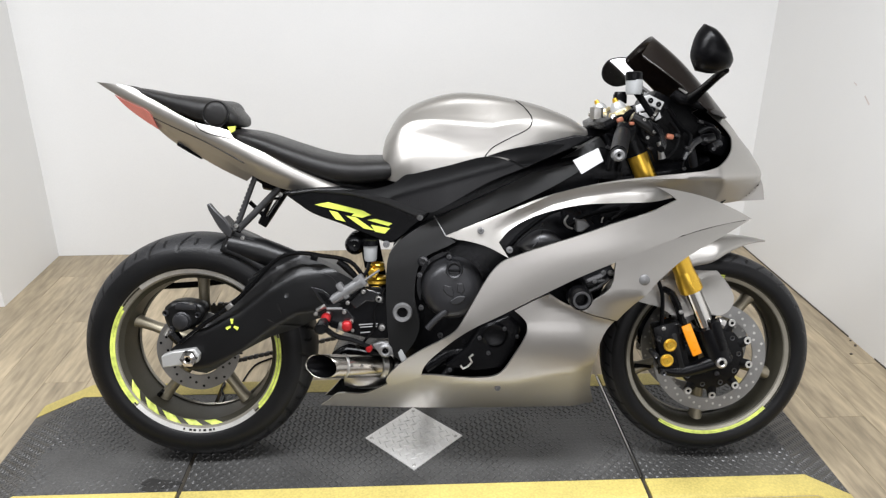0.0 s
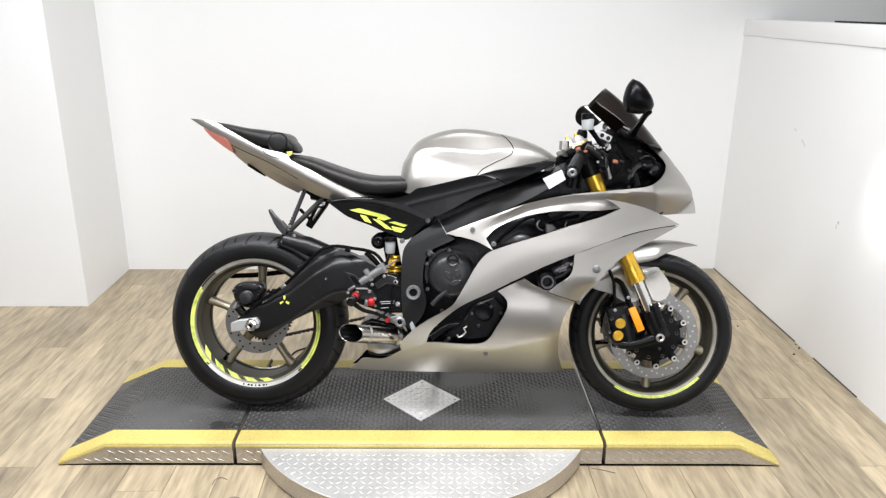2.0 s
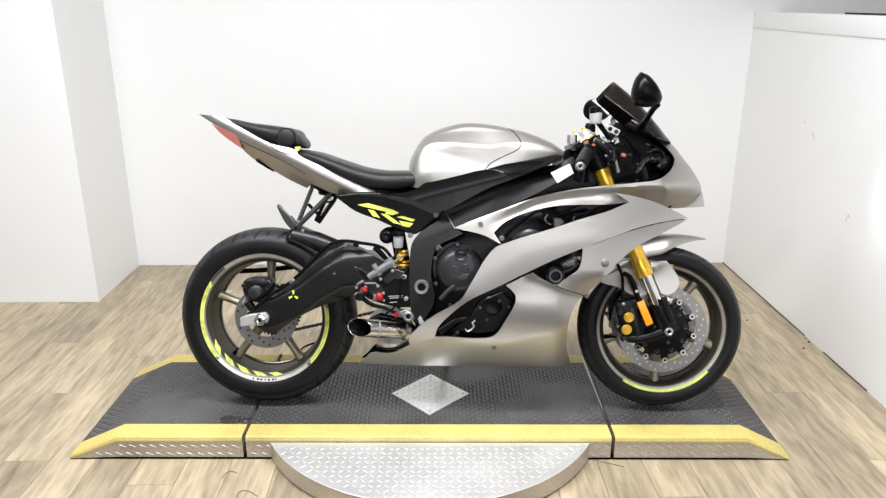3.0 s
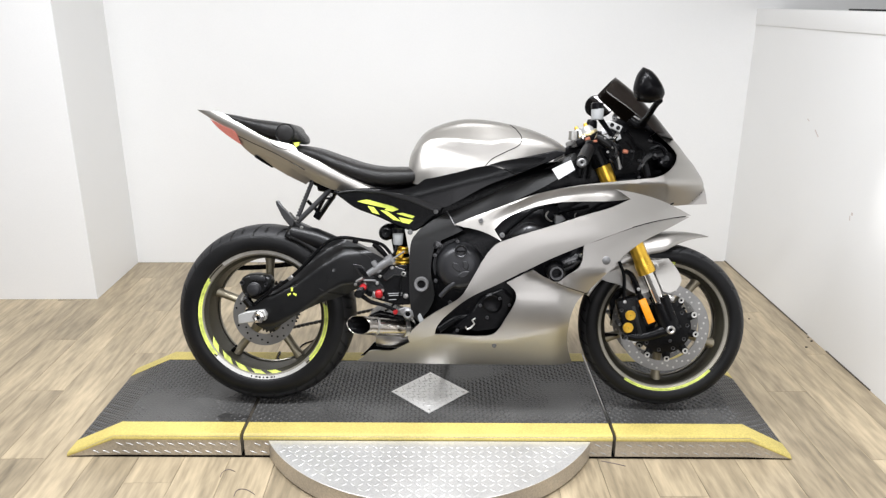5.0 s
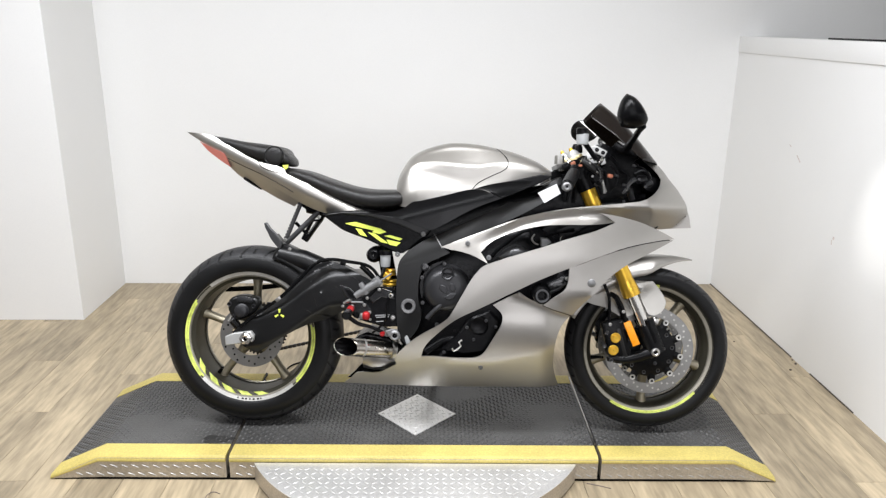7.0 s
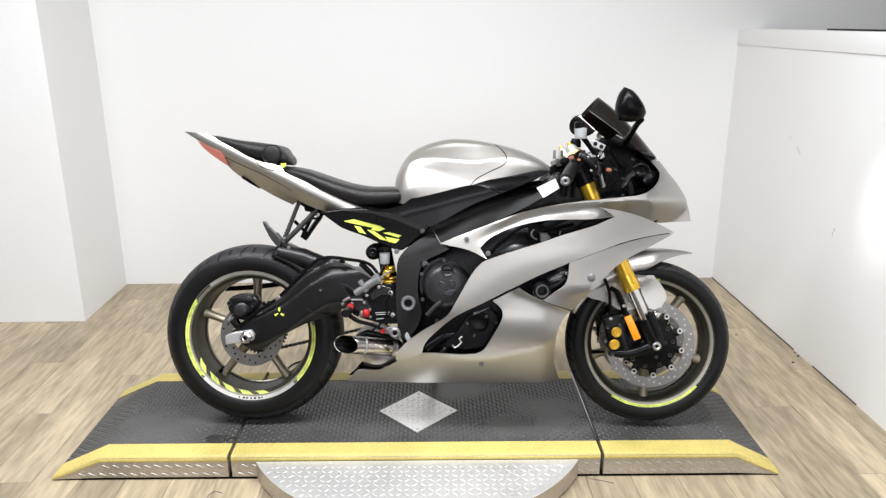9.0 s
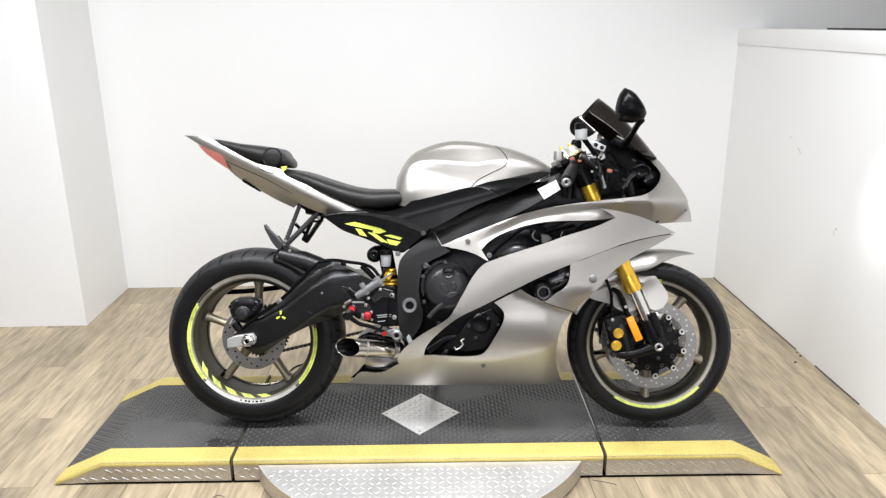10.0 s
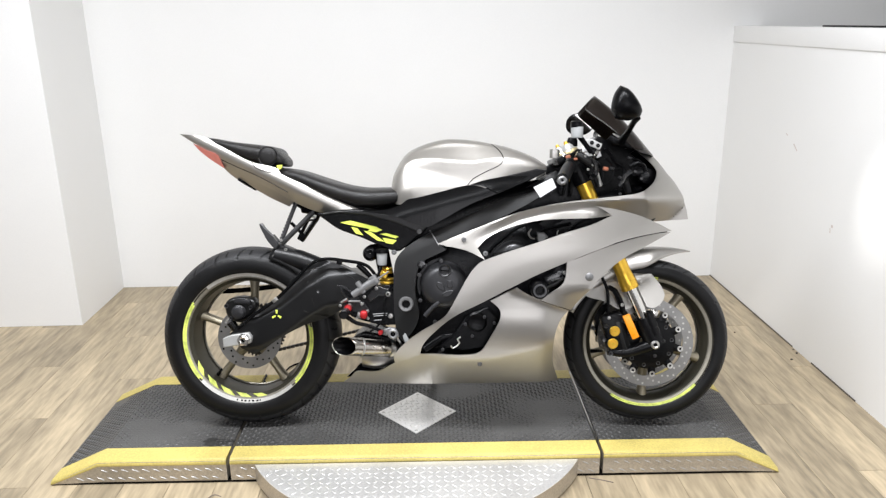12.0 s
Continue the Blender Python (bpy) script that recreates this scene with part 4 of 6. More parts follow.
    part("tail_seam", tube([(x, side * (y - 0.0008), z) for x, y, z in [(-0.772, -0.045, 0.925), (-0.713, -0.061, 0.899), (-0.651, -0.079, 0.874), (-0.591, -0.092, 0.845), (-0.532, -0.102, 0.813)]], 0.0013, 6, steps=2), BLACK, BIKE)
    part("tail_seam", tube([(x, side * (y - 0.0008), z) for x, y, z in [(-0.656, -0.083, 0.914), (-0.643, -0.090, 0.896), (-0.607, -0.097, 0.883), (-0.555, -0.102, 0.873)]], 0.0011, 6, steps=2), BLACK, BIKE)
    part("tail_lamp", shell([(-0.876, 0.982), (-0.826, 0.958), (-0.782, 0.938), (-0.767, 0.895), (-0.813, 0.924), (-0.853, 0.955)], lambda x, z: tail_sheet(x, z) - 0.003, 0.006, 0.03, side), LENS, BIKE, "red tail lamp lens")
    part("under_tray", shell([(-0.788, 0.924), (-0.698, 0.876), (-0.596, 0.828), (-0.519, 0.780), (-0.541, 0.764), (-0.607, 0.793), (-0.657, 0.820), (-0.729, 0.858), (-0.770, 0.893)], tray_sheet, 0.006, 0.012, side), SILVER, BIKE, "satin silver underside of the tail", bevel=0.002)
    part("side_cover", prism([(-0.434, 0.743), (-0.358, 0.754), (-0.283, 0.756), (-0.170, 0.736), (-0.064, 0.702), (-0.073, 0.682), (-0.100, 0.663), (-0.149, 0.622), (-0.168, 0.616), (-0.209, 0.629), (-0.284, 0.662), (-0.359, 0.690), (-0.396, 0.715)], side * -0.13, side * -0.1, 4), BLACK, BIKE, "black plastic side cover", bevel=0.004)
    part("side_panel", shell([(-0.278, 0.751), (-0.203, 0.755), (-0.155, 0.769), (-0.126, 0.789), (-0.102, 0.793), (-0.019, 0.813), (0.069, 0.834), (0.114, 0.828), (0.163, 0.806), (0.073, 0.770), (-0.037, 0.710), (-0.070, 0.699), (-0.166, 0.733)], panel_sheet, 0.02, 0.012, side), CARBON, BIKE, "glossy black textured panel below the tank", bevel=0.005)
    part("side_panel_tip", shell([(0.077, 0.836), (0.132, 0.852), (0.212, 0.863), (0.267, 0.863), (0.211, 0.828), (0.169, 0.808), (0.121, 0.830)], lambda x, z: panel_sheet(x, z) - 0.006 + 0.25 * clamp(z - 0.80 - 0.1 * x, 0, 0.03), 0.02, 0.012, side), CARBON, BIKE, "glossy black faceted panel tip", bevel=0.004)
    part("cover_rail", prism([(-0.421, 0.736), (-0.357, 0.745), (-0.264, 0.737), (-0.170, 0.712), (-0.092, 0.678), (-0.077, 0.686), (-0.063, 0.702), (-0.170, 0.735), (-0.282, 0.754), (-0.357, 0.752), (-0.410, 0.745)], side * -0.134, side * -0.11, 1), FRAMEPAINT, BIKE, bevel=0.003)

# Added filler whose black stands for the tank's dark underside.
part("tank_dark_filler", prism([(0.070, 0.830), (0.133, 0.852), (0.212, 0.867), (0.296, 0.886), (0.333, 0.881), (0.277, 0.850), (0.166, 0.802), (0.092, 0.775)], -0.134, 0.134), BLACK, BIKE, "black filler painting the dark underside of the tank", bevel=0.003)

# tank and seats
TANK = [(-0.188, 0.78, 0.852, 0.07), (-0.178, 0.775, 0.882, 0.115), (-0.14, 0.77, 0.940, 0.148), (-0.09, 0.77, 0.969, 0.158), (-0.01, 0.77, 0.990, 0.16), (0.065, 0.79, 0.989, 0.153), (0.14, 0.83, 0.977, 0.141), (0.215, 0.858, 0.959, 0.126), (0.29, 0.873, 0.930, 0.10), (0.335, 0.885, 0.902, 0.07)]
# half sections: crown, ridge, bright shoulder, crease, hollow and lower lobe
TANK_SHAPES = [(-0.19, [(0.0, 1.0), (0.35, 0.98), (0.56, 0.92), (0.68, 0.86), (0.76, 0.80), (0.80, 0.76), (0.85, 0.68), (0.93, 0.54), (0.99, 0.36), (1.0, 0.2), (0.98, 0.0)]),
               (-0.11, [(0.0, 1.0), (0.32, 0.985), (0.50, 0.93), (0.60, 0.87), (0.70, 0.81), (0.75, 0.775), (0.80, 0.69), (0.835, 0.60), (0.90, 0.49), (1.0, 0.26), (0.985, 0.0)]),
               (0.0, [(0.0, 1.0), (0.32, 0.985), (0.47, 0.93), (0.55, 0.86), (0.76, 0.72), (0.855, 0.645), (0.868, 0.56), (0.87, 0.46), (0.91, 0.36), (0.97, 0.22), (0.985, 0.0)]),
               (0.09, [(0.0, 1.0), (0.34, 0.985), (0.50, 0.93), (0.58, 0.86), (0.80, 0.66), (0.89, 0.57), (0.905, 0.48), (0.908, 0.38), (0.925, 0.28), (0.965, 0.15), (0.98, 0.0)]),
               (0.20, [(0.0, 1.0), (0.38, 0.985), (0.56, 0.93), (0.66, 0.86), (0.82, 0.70), (0.88, 0.62), (0.92, 0.52), (0.95, 0.40), (0.97, 0.28), (0.98, 0.15), (0.98, 0.0)]),
               (0.34, [(0.0, 1.0), (0.40, 0.98), (0.60, 0.92), (0.72, 0.84), (0.84, 0.70), (0.90, 0.58), (0.94, 0.46), (0.97, 0.34), (0.98, 0.22), (0.99, 0.1), (1.0, 0.0)])]


def tank_shape(x):
    """The half section between its two neighbours along the tank."""
    keys = [k for k, _ in TANK_SHAPES]
    return [tuple(float(np.interp(x, keys, [shape[j][c] for _, shape in TANK_SHAPES])) for c in (0, 1)) for j in range(11)]


def tank_rings():
    """Half sections of the tank, from the ridge down its side."""
    return [[(x, hw * u, lo + (hi - lo) * v) for u, v in flow(tank_shape(x), 6, 179, False)] for x, lo, hi, hw in between(TANK, 12)]


def tank_side(x, z):
    """How far the tank's side stands out at x and z."""
    rings = tank_rings()
    ring = min(rings, key=lambda r: abs(r[0][0] - x))
    return min(ring, key=lambda p: abs(p[2] - z))[1]


bm = bmesh.new()
rows = [[bm.verts.new((x, -y, z)) for x, y, z in reversed(ring)] + [bm.verts.new(p) for p in ring[1:]] for ring in tank_rings()]
for p, q in zip(rows, rows[1:]):
    for k in range(len(p) - 1):
        bm.faces.new([p[k], p[k + 1], q[k + 1], q[k]])
bm.faces.new(rows[0])
bm.faces.new(list(reversed(rows[-1])))
tank = part("fuel_tank", bm, SILVER, BIKE, "satin silver fuel tank with a dark seam", angle=75)
seam = flow([(0.150, 0.970), (0.166, 0.957), (0.183, 0.935), (0.186, 0.918), (0.176, 0.901), (0.130, 0.878), (0.088, 0.855), (0.069, 0.835)], 6, 179, False)
part("tank_seam", tube([(x, -tank_side(x, z) - 0.0004, z) for x, z in seam], 0.0014, 6, steps=1), BLACK, tank)
part("rider_seat", loft([(-0.585, 0.865, 0.89, 0.05), (-0.56, 0.855, 0.896, 0.085), (-0.5, 0.835, 0.888, 0.11), (-0.42, 0.80, 0.862, 0.125), (-0.34, 0.77, 0.838, 0.13), (-0.27, 0.755, 0.828, 0.14), (-0.2, 0.762, 0.828, 0.145), (-0.155, 0.771, 0.824, 0.13), (-0.132, 0.788, 0.815, 0.08)], 28, 3), SEAT, BIKE, "black vinyl rider seat", angle=80)
part("pillion_seat", loft([(-0.84, 0.993, 1.003, 0.02), (-0.80, 0.975, 0.999, 0.045), (-0.73, 0.945, 0.986, 0.065), (-0.66, 0.915, 0.978, 0.08), (-0.62, 0.908, 0.972, 0.085), (-0.58, 0.902, 0.958, 0.082), (-0.555, 0.9, 0.935, 0.07), (-0.545, 0.905, 0.922, 0.04)], 24, 3), SEAT, BIKE, "black vinyl pillion seat pad", angle=80)

# fork, brakes, fender
FT, FB = np.array((0.4085, 0, 0.935)), np.array((0.70, 0, 0.296))


def along(s, y):
    p = FT + (FB - FT) * s
    return (p[0], y, p[2])


for y in (-0.105, 0.105):
    leg = part("fork_leg", tube([along(0.02, y), along(0.70, y)], [0.026, 0.026], 20, steps=1), GOLD, BIKE, "gold anodised upper fork tube")
    part("clip_on_clamp", tube([along(0.015, y), along(0.15, y)], [0.032, 0.031], 18, steps=1), BLACK, leg, "black clip-on clamp")
    part("fork_clamp_ring", tube([along(0.62, y), along(0.66, y), along(0.70, y)], [0.026, 0.03, 0.03], 20, steps=1), GOLD, leg)
    part("fork_slider", tube([along(0.69, y), along(0.88, y)], 0.0205, 20, steps=1), CHROME, leg, "polished inner fork tube")
    part("fork_foot", tube([along(0.85, y), along(0.9, y), along(1.0, y)], [0.031, 0.034, 0.034], 16, steps=1), ENGINE, leg, "black fork foot")
    cap = part("fork_cap", tube([along(0.01, y), along(-0.012, y), along(-0.02, y)], [0.029, 0.029, 0.026], 24, steps=1), PALEGOLD, leg, "pale gold fork cap")
    part("cap_hex", tube([along(-0.018, y), along(-0.034, y), along(-0.05, y)], [0.021, 0.019, 0.011], 12, steps=1), ALLOY, leg)
    s = -1 if y < 0 else 1
    part("axle_end", lathe([(0.006, s * 0.142), (0.009, s * 0.145), (0.014, s * 0.143), (0.0145, s * 0.1)], (0.690, 0, 0.303), 20), STEEL, leg)
    part("axle_bore", lathe([(0.001, s * 0.1425), (0.0075, s * 0.1425)], (0.690, 0, 0.303), 12), BLACK, leg)
    cal = part("brake_caliper", block((0.566, s * 0.095, 0.338), (0.075, 0.05, 0.135), (0, -16, 0), 0.014), ENGINE, BIKE, "black four-piston brake caliper")
    part("caliper_bracket", tube([(0.54, s * 0.105, 0.275), (0.6, s * 0.11, 0.27), (0.69, s * 0.112, 0.3)], [0.014, 0.016, 0.022], 10), ENGINE, cal)
    for px, pz, r in ((0.562, 0.346, 0.027), (0.556, 0.302, 0.026), (0.576, 0.386, 0.02)):
        part("caliper_lobe", lathe([(0.001, s * 0.118), (r * 0.7, s * 0.119), (r * 0.9, s * 0.116), (r, s * 0.11), (r, s * 0.08)], (px, 0, pz), 24), FRAMEPAINT, cal)
    part("caliper_bridge", block((0.583, s * 0.106, 0.326), (0.018, 0.03, 0.11), (0, -16, 0), 0.006), FRAMEPAINT, cal)
    for px, pz in ((0.530, 0.362), (0.524, 0.316), (0.548, 0.268), (0.592, 0.276)):
        part("caliper_boss", lathe([(0.0025, s * 0.121), (0.004, s * 0.121), (0.006, s * 0.123), (0.008, s * 0.119), (0.008, s * 0.08)], (px, 0, pz), 14), GUN, cal)
    part("bleed_screw", tube([(0.541, s * 0.1, 0.405), (0.538, s * 0.1, 0.424)], [0.004, 0.003], 8, steps=1), GUN, cal)
    for px, pz in ((0.560, 0.345), (0.554, 0.303)):
        part("caliper_piston", lathe([(0.001, s * 0.125), (0.009, s * 0.125), (0.0105, s * 0.1225), (0.0135, s * 0.1235), (0.0172, s * 0.122), (0.0178, s * 0.1)], (px, 0, pz), 24), GOLD, cal)
    part("reflector", block((0.609, s * 0.138, 0.364), (0.025, 0.008, 0.086), (0, -24, 0), 0.003), ORANGE, leg, "orange side reflector")

bm = bmesh.new()
rows = []
for k in range(33):
    f = k / 32
    a = radians(64 + 94 * f)
    wide = 0.078 * min(1, 0.12 + 3.2 * f)
    drop = 0.062 * clamp(f * 3.0) * (1 - 0.35 * clamp((f - 0.6) / 0.4))
    row = []
    for j in range(-8, 9):
        t = j / 8
        r = 0.322 + 0.022 * (1 - clamp(f / 0.3)) ** 1.5 - drop * abs(t) ** 2.6
        row.append(bm.verts.new((FX + r * math.cos(a), wide * math.copysign(abs(t) ** 0.8, t), FZ + r * math.sin(a))))
    rows.append(row)
for p, q in zip(rows, rows[1:]):
    for j in range(16):
        bm.faces.new([p[j], p[j + 1], q[j + 1], q[j]])
fender = part("front_fender", bm, SILVER, BIKE, "satin silver front fender")
mod = fender.modifiers.new("thickness", "SOLIDIFY")
mod.thickness = 0.004
for side in (1, -1):
    part("fender_flap", shell([(0.624, 0.555), (0.668, 0.551), (0.702, 0.520), (0.730, 0.471), (0.719, 0.440), (0.689, 0.422), (0.666, 0.426), (0.647, 0.474)], lambda x, z: -0.096 + 0.5 * (z - 0.46), 0.006, 0.02, side), SILVER, fender, bevel=0.002)
    part("fender_side", shell([(0.454, 0.466), (0.499, 0.500), (0.546, 0.539), (0.582, 0.558), (0.605, 0.512), (0.630, 0.425), (0.581, 0.416), (0.531, 0.441), (0.481, 0.454)], lambda x, z: -0.088 + 0.45 * (z - 0.46), 0.006, 0.02, side), SILVER, fender, bevel=0.002)

# screen, mirrors, bars
WS = [((0.700, 0.928), (0.620, 0.940), 0.14), ((0.646, 0.998), (0.566, 0.994), 0.125), ((0.577, 1.078), (0.503, 1.046), 0.105), ((0.502, 1.135), (0.454, 1.079), 0.088)]
bm = bmesh.new()
rows = []
for (cx, cz), (ex, ez), hw in WS:
    rows.append([bm.verts.new((cx + (ex - cx) * abs(t) ** 2, hw * math.copysign(abs(t) ** 0.75, t), cz + (ez - cz) * abs(t) ** 2)) for t in [k / 8 for k in range(-8, 9)]])
for p, q in zip(rows, rows[1:]):
    for j in range(16):
        bm.faces.new([p[j], p[j + 1], q[j + 1], q[j]])
screen = part("windscreen", bm, SMOKE, BIKE, "dark smoked windscreen", angle=80)
mod = screen.modifiers.new("smooth", "SUBSURF")
mod.levels = mod.render_levels = 2
mod = screen.modifiers.new("thickness", "SOLIDIFY")
mod.thickness = 0.003


def tilted(bm, s):
    """The far mirror turned down and towards the screen."""
    if s > 0:
        for v in bm.verts:
            v.co.y -= 0.03 * (v.co.x - 0.51) + 0.02 * (v.co.z - 1.07)
    return bm


NEAR_MIRROR = [(0.517, 1.125), (0.503, 1.106), (0.495, 1.083), (0.492, 1.057), (0.504, 1.028), (0.542, 1.022), (0.577, 1.033), (0.583, 1.051), (0.568, 1.084), (0.542, 1.114)]
FAR_MIRROR = [(0.457, 1.053), (0.457, 1.076), (0.467, 1.095), (0.484, 1.106), (0.516, 1.110), (0.559, 1.106), (0.573, 1.077), (0.548, 1.037), (0.502, 1.022), (0.469, 1.035)]
for s in (-1, 1):
    rim = NEAR_MIRROR if s < 0 else FAR_MIRROR
    mx, mz = sum(p[0] for p in rim) / len(rim), sum(p[1] for p in rim) / len(rim)
    mirror = part("mirror", tilted(puff(rim, s * 0.345, 0.045, 3, 6, s), s), BLACK, BIKE, "black rear-view mirror on a stalk", angle=80)
    part("mirror_glass", tilted(prism([(mx + 0.91 * (x - mx), mz + 0.91 * (z - mz)) for x, z in rim], s * 0.343, s * 0.347, 3), s), MIRROR, mirror, smooth=False)
    part("mirror_stalk", tube([(q[0], -s * q[1], q[2]) for q in [(0.572, -0.340, 1.032), (0.566, -0.320, 1.021), (0.568, -0.220, 0.994), (0.564, -0.160, 0.973)]], [0.010, 0.009, 0.010, 0.014], 10, steps=3), BLACK, mirror)
    grip = part("handlebar_grip", tube([(0.40, s * 0.17, 0.90), (0.385, s * 0.22, 0.885), (0.355, s * 0.315, 0.85)], [0.016, 0.0195, 0.0195], 16, steps=3), RUBBER, BIKE, "black rubber handlebar grip")
    part("bar_end", lathe([(0.004, 0), (0.008, s * 0.012), (0.016, s * 0.014), (0.017, 0), (0.015, -s * 0.01)], (0.354, s * 0.318, 0.849), 16), FRAMEPAINT, grip)

# exhaust
bm = lathe([(0.0352, 0.0), (0.0358, -0.0006), (0.0364, 0.002), (0.036, 0.02), (0.036, 0.05), (0.036, 0.19), (0.030, 0.2), (0.030, 0.06), (0.0352, 0.0)], (0, 0, 0), 40, axis="x")
for v in bm.verts:
    if v.co.x < 0.055:
        v.co.x -= v.co.y * 0.85 * (0.055 - v.co.x) / 0.055
ex = part("exhaust", bm, PIPE, BIKE, "short polished steel exhaust with open slanted end")
ex.matrix_basis = pose(*(-0.341, -0.175, 0.306)) @ pose(0, 0, 0, 0, 9, 30) @ Matrix.Diagonal((0.98, 0.84, 0.84, 1))
part("exhaust_flange", lathe([(0.0362, 0.060), (0.0375, 0.061), (0.0375, 0.066), (0.0362, 0.067)], (0, 0, 0), 32, axis="x"), STEEL, ex)
part("exhaust_flange", lathe([(0.037, 0.165), (0.040, 0.167), (0.040, 0.18), (0.037, 0.182)], (0, 0, 0), 32, axis="x"), STEEL, ex)
bm = lathe([(0.001, 0.052), (0.0300, 0.052), (0.0351, 0.0005)], (0, 0, 0), 40, axis="x")
for v in bm.verts:
    v.co.x -= v.co.y * 0.85 * max(0.0, 0.055 - v.co.x) / 0.055
part("exhaust_liner", bm, BLACK, ex, "black inside of the pipe")
for k in range(3):
    part("exhaust_screw", lathe([(0.0005, -0.0415), (0.004, -0.0415), (0.005, -0.038), (0.005, -0.03)], (0.07 + 0.03 * k, 0, 0.012), 10), CHROME, ex)
part("collector_box", loft([(-0.30, 0.2, 0.27, 0.05), (-0.26, 0.195, 0.28, 0.07), (-0.18, 0.2, 0.29, 0.07), (-0.1, 0.21, 0.29, 0.06)], 20, 3.5, 3), STEEL, BIKE, "heat-stained steel exhaust chamber")

# tail bracket and rear mudguard
hug = []
bm = bmesh.new()
for k in range(17):
    a = radians(22 + 52 * k / 16)
    hug.append([bm.verts.new((RX + (0.338 - 0.05 * abs(t) ** 2.5) * math.cos(a), 0.088 * t, RZ + (0.338 - 0.05 * abs(t) ** 2.5) * math.sin(a))) for t in [j / 6 for j in range(-6, 7)]])
for p, q in zip(hug, hug[1:]):
    for j in range(12):
        bm.faces.new([p[j], p[j + 1], q[j + 1], q[j]])
hugger = part("rear_mudguard", bm, SWINGPAINT, BIKE, "black rear wheel mudguard")
mod = hugger.modifiers.new("thickness", "SOLIDIFY")
mod.thickness = 0.005
br = part("plate_bracket", tube([(-0.447, -0.06, 0.756), (-0.506, -0.06, 0.697), (-0.566, -0.06, 0.638)], 0.0092, 10, steps=2), GUN, BIKE, "dark grey tubular number plate bracket")
SAW = [(-0.516, 0.782), (-0.539, 0.727), (-0.559, 0.676), (-0.575, 0.641)]
part("bracket_bar", tube([(x, -0.045, z) for x, z in SAW], 0.0068, 10, steps=2), GUN, br)
for k in range(13):
    f = k / 12
    x, z = -0.519 - 0.054 * f, 0.776 - 0.128 * f
    part("bar_tooth", block((x - 0.0055, -0.047, z - 0.002), (0.008, 0.007, 0.0055), (0, -68, 0), 0.0015), GUN, br)
part("bracket_head", prism([(-0.530, 0.789), (-0.437, 0.753), (-0.440, 0.734), (-0.482, 0.742), (-0.523, 0.768)], -0.045, 0.045), BLACK, br, bevel=0.003)
for a, b, r in (((-0.470, 0.744), (-0.516, 0.652), 0.0065), ((-0.441, 0.738), (-0.505, 0.645), 0.0068), ((-0.478, 0.716), (-0.452, 0.716), 0.004), ((-0.542, 0.707), (-0.503, 0.668), 0.006)):
    part("truss_bar", tube([(a[0], -0.024, a[1]), (b[0], -0.024, b[1])], r, 8, steps=1, flat=1.4), BLACK, br)
part("truss_foot", prism([(-0.522, 0.652), (-0.503, 0.673), (-0.487, 0.665), (-0.501, 0.639)], -0.034, -0.014), BLACK, br, bevel=0.003)
part("truss_clip", block((-0.462, -0.030, 0.728), (0.018, 0.008, 0.008), (0, 15, 0), 0.002), STEEL, br)
part("bracket_bar", tube([(-0.464, 0.05, 0.722), (-0.493, 0.05, 0.682), (-0.519, 0.05, 0.644)], 0.009, 8, steps=2), BLACK, br)
part("plate_holder", prism([(-0.640, 0.706), (-0.632, 0.709), (-0.618, 0.690), (-0.596, 0.668), (-0.576, 0.637), (-0.583, 0.617), (-0.597, 0.628), (-0.612, 0.646), (-0.624, 0.668), (-0.636, 0.692)], -0.078, -0.060), GUN, br, bevel=0.003)
part("plate_holder", prism([(-0.626, 0.660), (-0.604, 0.634), (-0.583, 0.612), (-0.572, 0.606), (-0.580, 0.620), (-0.604, 0.645), (-0.619, 0.663)], -0.062, 0.05), BLACK, br, bevel=0.002)
part("bracket_knuckle", block((-0.552, -0.045, 0.612), (0.064, 0.05, 0.03), (0, 24, 0), 0.008), FRAMEPAINT, br)
for p in ((-0.567, -0.072, 0.650), (-0.552, -0.072, 0.618)):
    bolt("bracket_bolt", *p, 0.006, br, STEEL)
part("linkage_tube", tube([(-0.592, -0.050, 0.597), (-0.510, -0.050, 0.577), (-0.423, -0.050, 0.545)], [0.034, 0.038, 0.034], 14, steps=2), SWINGPAINT, BIKE, "dark round tube above the swingarm")
hose = part("brake_hose", tube([(-0.702, -0.150, 0.360), (-0.640, -0.150, 0.409), (-0.574, -0.150, 0.455), (-0.509, -0.150, 0.516), (-0.451, -0.150, 0.576), (-0.404, -0.150, 0.593), (-0.338, -0.150, 0.587), (-0.267, -0.150, 0.572), (-0.230, -0.150, 0.530)], 0.0055, 8), BLACK, BIKE, "black rubber brake hose along the swingarm")
part("hose_clip", block((-0.572, -0.150, 0.457), (0.02, 0.014, 0.012), (0, -40, 0), 0.002), STEEL, hose)
part("hose_clip", block((-0.355, -0.150, 0.583), (0.018, 0.014, 0.016), (0, 15, 0), 0.002), BLACK, hose)
part("chain_guard", tube([(-0.833, 0.110, 0.448), (-0.736, 0.110, 0.454), (-0.631, 0.110, 0.467)], 0.009, 8, steps=2, flat=0.5), BLACK, BIKE, "black chain guard")

# rear caliper, sprocket and chain
cal = part("rear_caliper", prism([(-0.747, 0.446), (-0.725, 0.459), (-0.690, 0.462), (-0.652, 0.454), (-0.642, 0.434), (-0.662, 0.402), (-0.690, 0.385), (-0.722, 0.378), (-0.742, 0.392), (-0.752, 0.423)], -0.124, -0.072, 2), FRAMEPAINT, BIKE, "black rear brake caliper", bevel=0.009)
